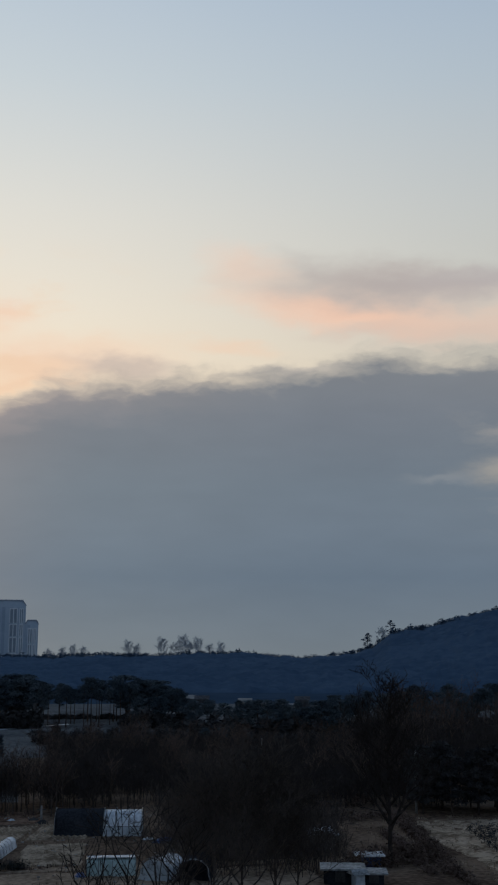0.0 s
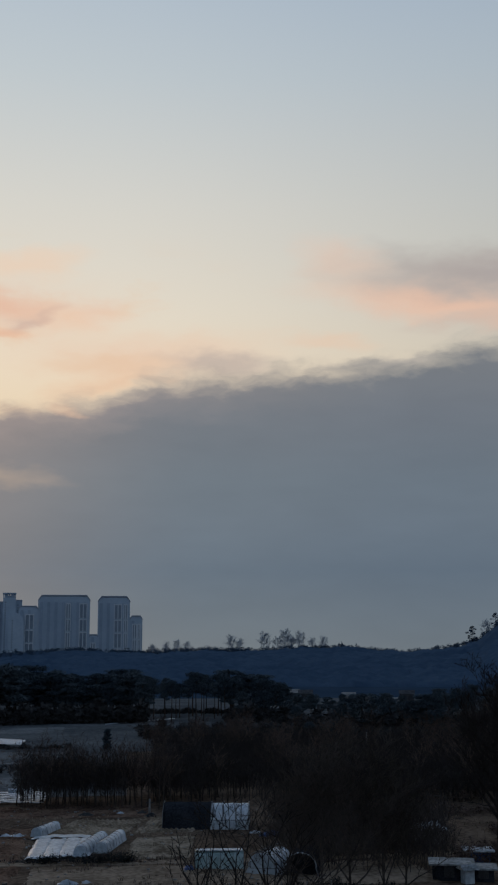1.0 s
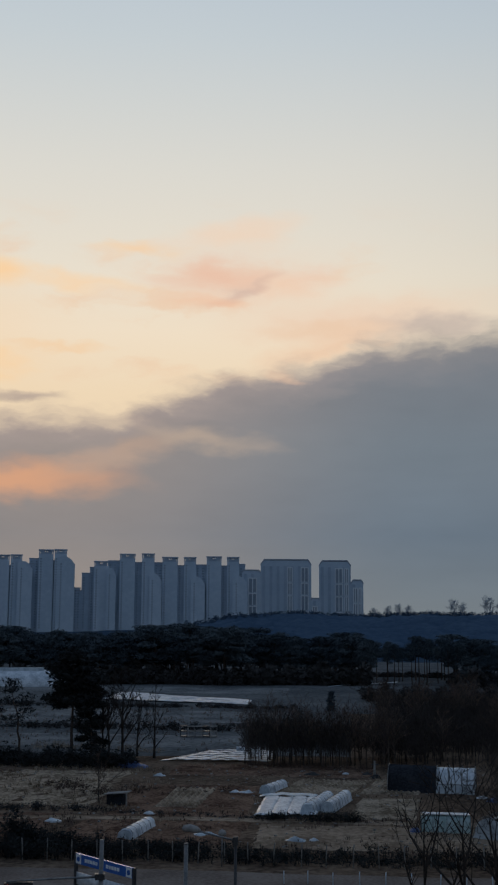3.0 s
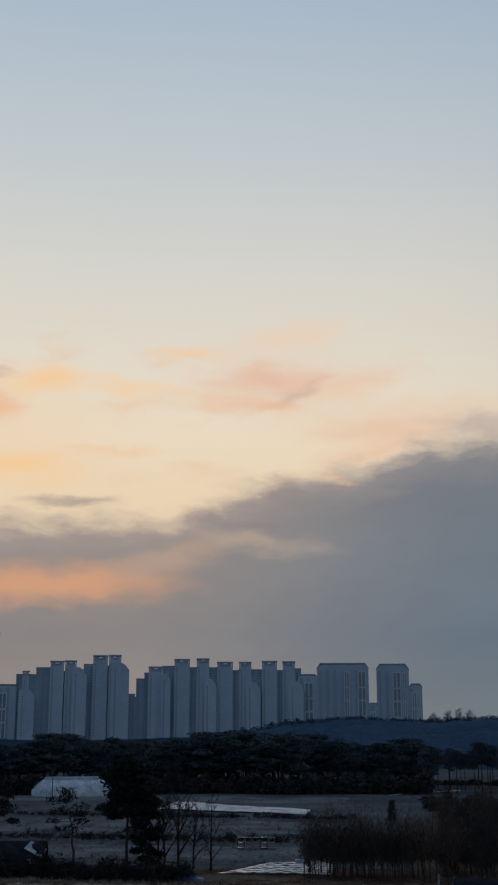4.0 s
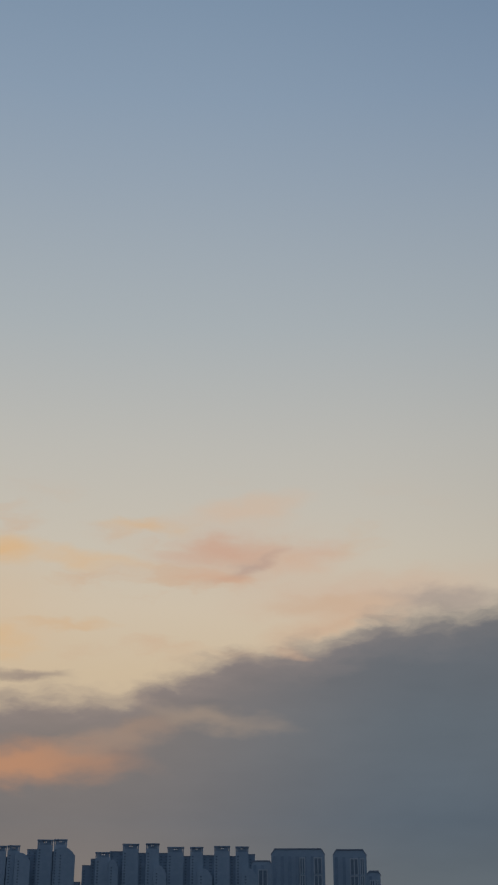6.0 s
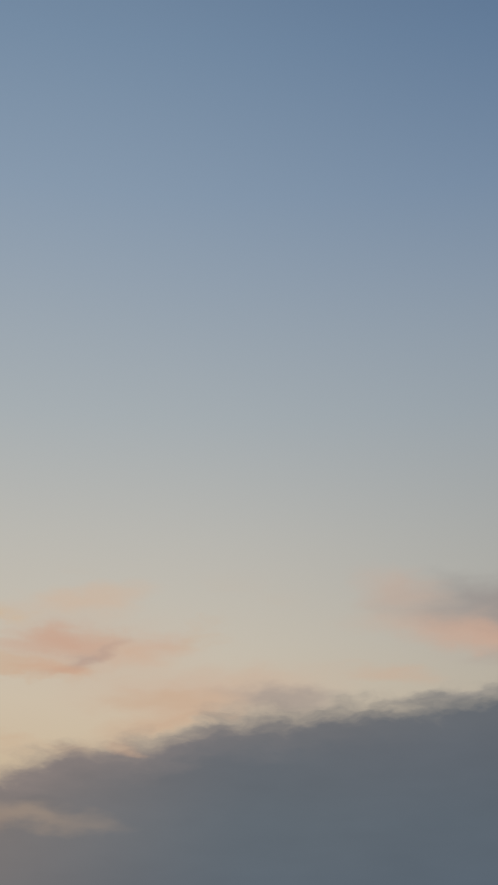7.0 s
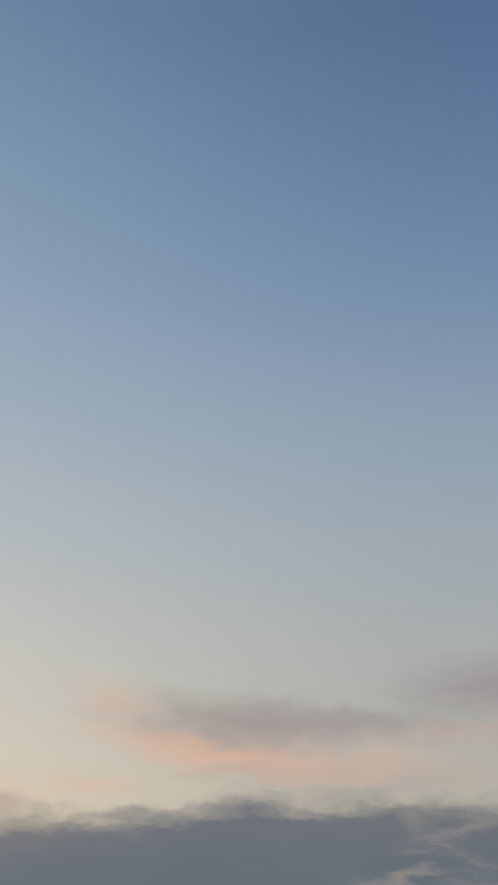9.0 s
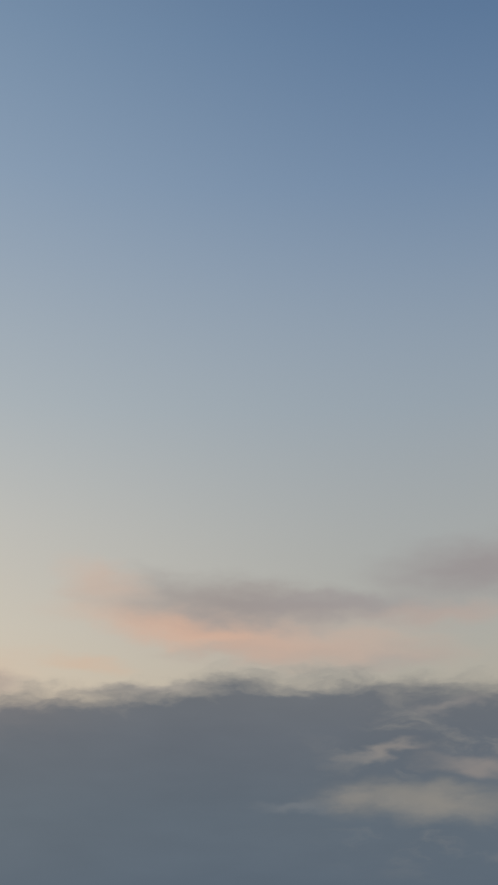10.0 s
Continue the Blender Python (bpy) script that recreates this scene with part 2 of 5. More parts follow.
EARTH = material("dry_earth", (0.07, 0.049, 0.037), (0.20, 0.145, 0.106), 9.0, 0.95, 14.0, 0.15)
GREY_FIELD = material("grey_winter_fields", (0.07, 0.076, 0.082), (0.15, 0.157, 0.16), 22.0, 0.95, 16.0, 0.15)
SOIL_RED = material("red_soil", (0.07, 0.042, 0.031), (0.235, 0.155, 0.112), 3.5, 0.95, 9.0, 0.12)
STRAW = material("dry_grass", (0.14, 0.105, 0.074), (0.42, 0.335, 0.25), 4.0, 0.95, 9.0, 0.15)
FALLOW = material("fallow_field", (0.095, 0.10, 0.105), (0.23, 0.237, 0.237), 9.0, 0.95, 12.0, 0.1)
DRIVE = material("worn_track", (0.15, 0.11, 0.08), (0.35, 0.27, 0.20), 6.0, 0.95, 10.0, 0.05)
PAVED = material("paved_lot", (0.14, 0.112, 0.097), (0.22, 0.185, 0.162), 5.0, 0.9, 20.0, 0.02)
BRUSH = material("dark_brush", (0.037, 0.038, 0.041), (0.082, 0.079, 0.077), 1.5, 1.0, 6.0, by_object=0.15)
BARK = material("grey_bark", (0.06, 0.05, 0.044), (0.12, 0.098, 0.084), 0.8, 0.95, 8.0, 0.02, by_object=0.2)
HEDGE = material("dark_evergreen_hedge", (0.020, 0.023, 0.025), (0.046, 0.048, 0.047), 1.5, 1.0, 6.0)
SHOOT = material("dark_shoots", (0.030, 0.025, 0.022), (0.06, 0.05, 0.045), 1.5, 0.95, 6.0)
TWIG = material("brown_twigs", (0.088, 0.064, 0.053), (0.165, 0.12, 0.10), 3.0, 0.95, 6.0, by_object=0.25)
WOOD_HAZE = material("dark_winter_twigs", (0.05, 0.043, 0.04), (0.092, 0.076, 0.069), 4.0, 0.95, 6.0, by_object=0.25)
PINE_BARK = material("pine_bark", (0.055, 0.044, 0.038), (0.12, 0.088, 0.07), 0.8, 0.95, 8.0, 0.02, by_object=0.2)
# needles raised towards blue, the haze over the pines being part of the colour
NEEDLES = material("pine_needles", (0.060, 0.080, 0.096), (0.100, 0.124, 0.138), 3.0, 0.9, 6.0, by_object=0.3)
# far woods and slope: the blue haze of distance is painted into the colours
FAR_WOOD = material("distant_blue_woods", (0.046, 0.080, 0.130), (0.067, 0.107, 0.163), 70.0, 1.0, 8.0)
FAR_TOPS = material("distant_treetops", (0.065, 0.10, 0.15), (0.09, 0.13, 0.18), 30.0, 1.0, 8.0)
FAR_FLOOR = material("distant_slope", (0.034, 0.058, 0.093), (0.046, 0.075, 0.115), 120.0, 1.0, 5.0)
# far lighter than bare wood: haze over the ridge is put into this colour
FAR_BARE = material("distant_bare_twigs", (0.36, 0.40, 0.45), (0.46, 0.50, 0.55), 8.0, 1.0, 5.0)
VINYL = material("white_vinyl", (0.34, 0.39, 0.44), (0.70, 0.74, 0.78), 2.2, 0.45, 6.0, 0.05)
VINYL_OLD = material("clouded_vinyl", (0.34, 0.40, 0.45), (0.58, 0.64, 0.69), 2.0, 0.4, 5.0, 0.03)
MINT = material("mint_vinyl", (0.24, 0.34, 0.34), (0.42, 0.53, 0.53), 1.8, 0.4, 5.0, 0.02)
SHADE_NET = material("black_shade_net", (0.018, 0.020, 0.025), (0.042, 0.046, 0.055), 1.5, 0.9, 8.0, 0.02)
BLUE_TARP = material("blue_tarp", (0.022, 0.045, 0.13), (0.045, 0.09, 0.24), 1.0, 0.5, 4.0, 0.03)
STEEL = material("galvanised_steel", (0.13, 0.135, 0.14), (0.22, 0.225, 0.23), 0.6, 0.5, 5.0, metal=0.5)
DARK_STEEL = material("dark_painted_steel", (0.03, 0.03, 0.033), (0.06, 0.06, 0.065), 0.6, 0.5, 5.0, metal=0.2)
CONCRETE = material("grey_concrete", (0.20, 0.195, 0.19), (0.34, 0.33, 0.315), 1.2, 0.9, 6.0, 0.01)
OLD_SHEET = material("weathered_roof_sheet", (0.11, 0.12, 0.125), (0.36, 0.385, 0.40), 1.4, 0.6, 5.0, 0.04)
SIGN_BLUE = material("sign_blue", (0.02, 0.09, 0.34), (0.03, 0.13, 0.44), 0.5, 0.4, 5.0)
SIGN_WHITE = material("sign_white", (0.6, 0.65, 0.68), (0.75, 0.78, 0.8), 0.3, 0.4, 5.0)
ROOFING = material("dark_roofing", (0.05, 0.05, 0.055), (0.11, 0.11, 0.115), 1.5, 0.8, 6.0, 0.02)
# tower walls, glazing and roofs: lifted and blued, with distance haze in the colour
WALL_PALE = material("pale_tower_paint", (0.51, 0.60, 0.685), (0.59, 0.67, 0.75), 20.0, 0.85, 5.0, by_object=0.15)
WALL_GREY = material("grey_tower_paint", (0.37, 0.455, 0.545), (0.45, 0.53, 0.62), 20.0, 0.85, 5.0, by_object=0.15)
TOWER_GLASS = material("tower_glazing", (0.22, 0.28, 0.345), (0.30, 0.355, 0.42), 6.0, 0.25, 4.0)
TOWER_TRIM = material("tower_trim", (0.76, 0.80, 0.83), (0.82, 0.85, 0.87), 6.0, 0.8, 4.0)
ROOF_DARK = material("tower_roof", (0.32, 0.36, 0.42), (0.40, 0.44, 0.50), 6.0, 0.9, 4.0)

# ---- helpers for meshes ----


class Shape:
    """Corners and faces of one mesh in the making."""

    def __init__(self):
        self.v, self.f = [], []

    def add(self, verts, faces):
        k = len(self.v)
        self.v.extend(tuple(p) for p in verts)
        self.f.extend(tuple(k + i for i in q) for q in faces)

    def box(self, x0, y0, z0, x1, y1, z1, turn=None):
        pts = [Vector((x, y, z)) for z in (z0, z1) for x, y in ((x0, y0), (x1, y0), (x1, y1), (x0, y1))]
        if turn:
            pts = [turn @ p for p in pts]
        self.add(pts, [(3, 2, 1, 0), (4, 5, 6, 7), (0, 1, 5, 4), (1, 2, 6, 5), (2, 3, 7, 6), (3, 0, 4, 7)])

    def tube(self, points, radii, sides=5, cap=True):
        """A tapered tube along points."""
        k, rings = len(self.v), len(points)
        for i, (p, r) in enumerate(zip(points, radii)):
            p = Vector(p)
            d = (Vector(points[min(i + 1, rings - 1)]) - Vector(points[max(i - 1, 0)])).normalized()
            u = d.cross((0.31, 0.95, 0.05) if abs(d.z) > 0.5 else (0, 0, 1)).normalized()
            w = d.cross(u)
            for j in range(sides):
                a = 2 * math.pi * j / sides
                self.v.append(tuple(p + (u * math.cos(a) + w * math.sin(a)) * r))
        for i in range(rings - 1):
            for j in range(sides):
                a, b = k + i * sides + j, k + i * sides + (j + 1) % sides
                self.f.append((a, b, b + sides, a + sides))
        if cap:
            self.f.append(tuple(k + j for j in reversed(range(sides))))
            self.f.append(tuple(k + (rings - 1) * sides + j for j in range(sides)))

    def data(self, name, mat, smooth=False):
        me = bpy.data.meshes.new(name)
        me.from_pydata(self.v, [], self.f)
        me.materials.append(mat)
        if smooth:
            me.polygons.foreach_set("use_smooth", [True] * len(me.polygons))
        me.update()
        return me


def thing(name, label, category, x=0.0, y=0.0, z=0.0, turn=0.0, group="", kind=""):
    """An Empty at a thing's base, to parent its parts."""
    ob = new(name)
    ob.matrix_basis = pose(x, y, z, 0, 0, turn)
    return tagged(ob, label, category, group, kind)


def part(name, data, parent, label=""):
    ob = new(name, data)
    ob.parent = parent
    if label:
        tagged(ob, label)
    return ob


def at(az, dist):
    """Plan place at an azimuth (degrees, left is positive) and distance from the balcony."""
    return -dist * math.sin(radians(az)), dist * math.cos(radians(az))


def curve(x, table):
    """Linear look-up in a table of pairs."""
    return float(np.interp(x, [a for a, _ in table], [b for _, b in table]))


rng = random.Random(4)

# ---- ground and hills, one sheet ----
# height of the ridge about a kilometre off, by azimuth
RIDGE = [(-60, 60), (-40, 95), (-30, 84), (-25.5, 65), (-23.8, 58.5), (-22.4, 51.5), (-20.5, 43.5), (-18.6, 38), (-17.8, 27), (-16.9, 22.5), (-14.4, 19), (-11, 21.5), (-7, 20), (-3.1, 18.3), (-1, 17.5), (2, 19), (5, 16), (8, 6), (12, 2), (20, 2), (60, 6)]


def ground_height(x, y):
    d, az = math.hypot(x, y), -math.degrees(math.atan2(x, y))
    h = 0.0
    if y > 0:
        top = curve(az, RIDGE)
        s = min(max((d - 560) / 440, 0.0), 1.0)
        h = top * s * s * (3 - 2 * s)
        if d > 1000:
            h *= max(0.35, 1 - (d - 1000) / 1500)
        h += s * 4 * noise.noise((x / 90, y / 90, 0))
    h += 0.25 * noise.noise((x / 23, y / 23, 2)) * min(d / 100, 1)
    return h


g = Shape()
radii = [0.01, 5, 15, 30, 45] + [60 + 4 * i for i in range(48)] + [256 + 14 * i for i in range(22)] + [580 + 30 * i for i in range(18)] + [1150, 1300, 1500, 1800, 2300, 3200, 4700]
azimuths = sorted({*range(-180, -44, 9), *[-45 + i * 0.75 for i in range(121)], *range(46, 180, 9)})
n = len(azimuths)
for r in radii:
    for a in azimuths:
        x, y = at(a, r)
        g.v.append((x, y, ground_height(x, y) if r > 1 else 0.0))
for i in range(len(radii) - 1):
    for j in range(n):
        a, b = i * n + j, i * n + (j + 1) % n
        g.f.append((a, a + n, b + n, b))
g.f.append(tuple(range(n)))
ground = new("ground", g.data("ground", EARTH, True))
# the hill's faces take the slope colour with haze painted in
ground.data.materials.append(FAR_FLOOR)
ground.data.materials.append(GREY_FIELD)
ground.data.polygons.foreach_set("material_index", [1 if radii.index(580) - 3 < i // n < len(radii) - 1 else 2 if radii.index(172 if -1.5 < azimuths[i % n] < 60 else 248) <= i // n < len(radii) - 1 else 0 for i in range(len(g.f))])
tagged(ground, "dry brown winter farmland at dusk", "ground", kind="structure")


# ---- trees ----


def leaf_cloud(shape, centre, rx, ry, rz, count, size, r, slim=0.45):
    """Small leaves or needle tufts scattered through a flattened clump."""
    for _ in range(count):
        d = Vector((r.gauss(0, 1), r.gauss(0, 1), r.gauss(0, 1))).normalized() * r.random() ** 0.45
        p = Vector(centre) + Vector((d.x * rx, d.y * ry, d.z * rz))
        u = Vector((r.gauss(0, 1), r.gauss(0, 1), r.gauss(0, 0.6))).normalized() * size * r.uniform(0.6, 1.4)
        w = Vector((r.gauss(0, 1), r.gauss(0, 1), r.gauss(0, 0.6))).normalized() * size * slim * r.uniform(0.7, 1.3)
        shape.add([p - u, p + u * 0.9 + w, p + u * 0.7 - w], [(0, 1, 2)])


def branch(shape, start, way, length, radius, depth, kids, r, droop=0.0, wood=3, up=0.18, bend=0.13, least=0.014):
    """A crooked limb with its twigs."""
    steps = 4 if depth > 1 else (3 if depth == 1 else 2)
    pts, radii_ = [Vector(start)], [radius]
    d = Vector(way).normalized()
    for i in range(steps):
        d = (d + Vector((r.gauss(0, bend), r.gauss(0, bend), r.gauss(0, bend) + up * 0.35 - droop))).normalized()
        pts.append(pts[-1] + d * length / steps)
        radii_.append(max(radius * (1 - 0.75 * (i + 1) / steps), least * 0.8))
    shape.tube(pts, radii_, 5 if depth > 1 else wood, depth > 1)
    if depth > 0:
        for k in range(kids[-depth]):
            f = r.uniform(0.25, 1.0)
            i = min(int(f * steps), steps - 1)
            p = pts[i].lerp(pts[i + 1], f * steps - i)
            out = Vector((r.gauss(0, 1), r.gauss(0, 1), r.gauss(0, 0.4))).normalized()
            branch(shape, p, (d * 0.75 + out * 0.75 + Vector((0, 0, up))), length * r.uniform(0.38, 0.62), max(radii_[i] * 0.5, least), depth - 1, kids, r, droop, wood, up, bend, least)


def bare_tree(name, height, seed, label, trunk_part=0.3, limbs=9, kids=(4, 5), spread=0.55, stout=0.018, lean=0.03, reach=0.5, category="tree", twig=TWIG, bark=BARK, thin=1.0, least=0.014):
    """A leafless tree: a tapered trunk, and limbs with twigs."""
    r = random.Random(seed)
    tree = thing(name, label, category)
    t, c = Shape(), Shape()
    pts, rad = [Vector((0, 0, -0.3))], [height * stout * 1.25]
    steps = 8
    for i in range(steps):
        pts.append(pts[-1] + Vector((r.gauss(0, lean), r.gauss(0, lean), 1)).normalized() * height * 0.86 / steps)
        rad.append(height * stout * (1 - 0.88 * (i + 1) / steps))
    t.tube(pts, rad, 7)
    for k in range(limbs):
        f = trunk_part + (1 - trunk_part) * (k + r.random()) / limbs
        i = min(int(f * steps), steps - 1)
        p = pts[i].lerp(pts[i + 1], f * steps - i)
        a = k * 2.4 + r.uniform(-0.5, 0.5)
        out = Vector((math.cos(a) * spread, math.sin(a) * spread, r.uniform(0.45, 0.95)))
        branch(c, p, out, height * reach * (1.05 - 0.6 * f) * r.uniform(0.75, 1.15), max(rad[i] * 0.55, 0.02) * thin, len(kids), kids, r, least=least)
    part("trunk", t.data("trunk", bark, True), tree)
    part("crown", c.data("crown", twig), tree)
    return tree


def pine_tree(name, height, seed, label, bare=0.5, width=0.26, clumps=18, tuft=0.45, leafs=46, needles=NEEDLES, lean=0.05, category="pine tree"):
    """A pine: a bent bare trunk, some limbs, and flat clumps of needles."""
    r = random.Random(seed)
    tree = thing(name, label, category)
    t, c, l = Shape(), Shape(), Shape()
    pts, rad, steps = [Vector((0, 0, -0.3))], [height * 0.019], 8
    for i in range(steps):
        pts.append(pts[-1] + Vector((r.gauss(0, lean), r.gauss(0, lean), 1)).normalized() * height * 0.95 / steps)
        rad.append(height * 0.019 * (1 - 0.85 * (i + 1) / steps))
    t.tube(pts, rad, 6)
    for k in range(clumps):
        f = bare + (1 - bare) * (k + r.random() * 0.8) / clumps
        i = min(int(f * steps), steps - 1)
        p = pts[i].lerp(pts[i + 1], f * steps - i)
        a = k * 2.4 + r.uniform(-0.6, 0.6)
        g_ = (f - bare) / (1 - bare)
        out = height * width * (0.55 + 0.75 * g_ - 1.05 * g_ * g_) * r.uniform(0.55, 1.25)
        tip = p + Vector((math.cos(a) * out, math.sin(a) * out, height * r.uniform(0.0, 0.05)))
        l.tube([p, p.lerp(tip, 0.55) + Vector((0, 0, -0.1)), tip], [rad[i] * 0.4, rad[i] * 0.28, 0.03], 4)
        size = height * r.uniform(0.07, 0.125)
        leaf_cloud(c, tip, size * 1.25, size * 1.25, size * 0.5, leafs, tuft * height / 15, r)
    leaf_cloud(c, pts[-1], height * 0.1, height * 0.1, height * 0.06, leafs, tuft * height / 15, r)
    part("trunk", t.data("trunk", PINE_BARK, True), tree)
    part("limb", l.data("limb", PINE_BARK), tree)
    part("crown", c.data("crown", needles), tree)
    return tree


def place(ob, x, y, scale=1.0, turn=0.0, z=None, wide=1.0):
    """Where a copy of a tree stands."""
    return pose(x, y, ground_height(x, y) if z is None else z, 0, 0, turn) @ Matrix.Diagonal((scale * wide, scale * wide, scale, 1))


class Stand:
    """Copies of a few kinds of one thing; the first use of each kind stands itself."""

    def __init__(self, kinds):
        self.kinds, self.used = kinds, set()

    def put(self, x, y, scale=1.0, turn=0.0, z=None, wide=1.0, pick=None):
        ob = self.kinds[rng.randrange(len(self.kinds)) if pick is None else pick]
        m = place(ob, x, y, scale, turn, z, wide)
        if ob.name in self.used:
            return copy_thing(ob, m)
        self.used.add(ob.name)
        ob.matrix_basis = m
        return ob


# ---- distant woods on the hills ----
def canopy(az0, az1, cols, d0, d1, rows, crown, rise, seed):
    """The roof of a far wood: a sheet of rounded crowns of uneven height over the hill."""
    s = Shape()
    for j in range(rows + 1):
        d = d0 + (d1 - d0) * j / rows
        for i in range(cols + 1):
            x, y = at(az0 + (az1 - az0) * i / cols + 0.03 * noise.noise((i * 0.7, j * 0.7, seed)), d + 2 * noise.noise((i * 0.5, j * 0.5, seed + 3)))
            near = noise.voronoi((x / crown, y / crown, seed))[0][0]
            tall = rise * (0.9 + 0.7 * noise.noise((x / 26, y / 26, seed)) + 0.35 * noise.noise((x / 8, y / 8, seed)))
            s.v.append((x, y, ground_height(x, y) + (tall * max(0.15, 1 - 1.1 * near * near) if 0 < j < rows else -1)))
    k = cols + 1
    s.f = [(j * k + i, j * k + i + 1, (j + 1) * k + i + 1, (j + 1) * k + i) for j in range(rows) for i in range(cols)]
    return s


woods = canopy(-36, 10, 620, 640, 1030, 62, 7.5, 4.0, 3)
tagged(new("distant_woods", woods.data("distant_woods", FAR_WOOD, True)), "distant wooded hills, tinted blue for the haze of distance", "woods", kind="stuff")
w = Shape()
r_ = random.Random(8)
for k in range(900):
    x, y = at(r_.uniform(-34, 9), r_.uniform(985, 1022))
    s = r_.uniform(1.2, 2.4) * (1.6 if r_.random() < 0.08 else 1)
    leaf_cloud(w, (x, y, ground_height(x, y) + 3 + s * 0.5), s * 1.1, s * 1.1, s, 46, s * 0.34, r_, 0.6)
tagged(new("distant_treetops", w.data("distant_treetops", FAR_TOPS)), "treetops along the far ridge, tinted blue for haze", "woods", kind="stuff")

far_bare = Stand([bare_tree("ridge_tree", 14, 50 + i, "bare rounded tree on the far ridge", 0.12, 20, (6, 7), 0.6, 0.012, 0.03, 0.5, twig=FAR_BARE, bark=FAR_BARE, thin=1.1, least=0.045) for i in range(2)])
for az, hh in [(-5.75, 15.5), (-6.2, 13), (-7.4, 16), (-8.05, 15), (-8.45, 17.5), (-8.75, 16), (-9.15, 15.5), (-9.75, 13), (-10.3, 12), (-2.6, 12), (-3.1, 11), (-1.9, 11), (-3.6, 11.5), (-18.2, 15)]:
    x, y = at(az, 1010)
    tagged(far_bare.put(x, y, hh / 14, rng.uniform(0, 360), wide=1.0), group="bare trees on the ridge")
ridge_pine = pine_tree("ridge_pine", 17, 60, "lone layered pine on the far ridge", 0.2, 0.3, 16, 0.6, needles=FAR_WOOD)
ridge_pine.matrix_basis = place(ridge_pine, *at(-17.5, 1000))
ridge_pine_2 = copy_thing(ridge_pine, place(ridge_pine, *at(-18.65, 1000), 0.85, 140))
tagged(ridge_pine_2, "layered pine where the far hill begins to climb")

# ---- pine belt ----
belt = Stand([pine_tree("pine_tree", 15, 70 + i, "dark pine with a bare trunk in the belt beyond the fields", 0.36 + 0.05 * (i % 3), 0.27 + 0.04 * (i % 2), 24, 0.42, 135) for i in range(6)])
grove = Stand([pine_tree("pine_tree", 15, 110 + i, "slender pine with a long bare trunk in the open grove", 0.62, 0.24, 15, 0.40, 120) for i in range(3)])
TREE_LINE = [(-9, 9.5), (-8.3, 12.5), (-7.4, 15), (-5.9, 16), (-4.8, 16.5), (-3.6, 15), (-2.6, 14), (-1.6, 15.5), (-0.2, 16), (0.9, 14.8), (1.9, 16.6), (3.3, 16.5), (4.2, 18), (5.7, 19), (6.9, 18.5), (7.9, 19.6), (9.3, 17.8), (10.5, 17.4), (11.5, 18.8), (13.1, 18), (16, 17.5), (24, 16.5)]
for row, count in ((0, 62), (1, 62), (2, 54)):
    for k in range(count):
        az = -8.3 + 31.5 * (k + rng.random()) / count
        d = 360 + 20 * row + rng.uniform(-8, 8)
        x, y = at(az, d)
        tall = curve(az, TREE_LINE) * rng.uniform(0.84, 1.02) - (0.0 if row else 1.0)
        if -5.6 < az < -1.5:
            if row < 2 or k % 3 == 0:
                tagged(grove.put(x, y, tall / 15, rng.uniform(0, 360), wide=rng.uniform(0.8, 1.0)), group="open grove of pines")
            continue
        tagged(belt.put(x, y, tall / 15, rng.uniform(0, 360), wide=rng.uniform(1.05, 1.4)), group="pines of the belt")

# ---- apartment towers beyond the belt ----
FAR = 1300.0


def crown_frame(s, x0, x1, y0, y1, z):
    """An open concrete frame round a roof: posts and a top beam."""
    for x in (x0, x1 - 1.2, (x0 + x1) / 2 - 0.5):
        for y in (y0, y1 - 1.2):
            s.box(x, y, z, x + 1.2, y + 1.2, z + 4.2)
    s.box(x0 - 0.4, y0 - 0.4, z + 4.2, x1 + 0.4, y1 + 0.4, z + 5.4)
    s.box(x0 + 1.6, y0 + 0.5, z, x0 + (x1 - x0) * 0.4, y1 - 1, z + 4.2)
    s.box(x0 + (x1 - x0) * 0.6, y0 + 0.5, z, x1 - 1.6, y1 - 1, z + 4.2)
    s.box(x0 + (x1 - x0) * 0.4, y0 + 1.5, z, x0 + (x1 - x0) * 0.6, y1 - 2, z + 2.4)


def window_column(s, x, y, z_top, wide=1.5):
    z = 6.0
    while z < z_top - 3:
        s.box(x, y - 0.12, z, x + wide, y + 0.05, z + 1.3)
        z += 2.9


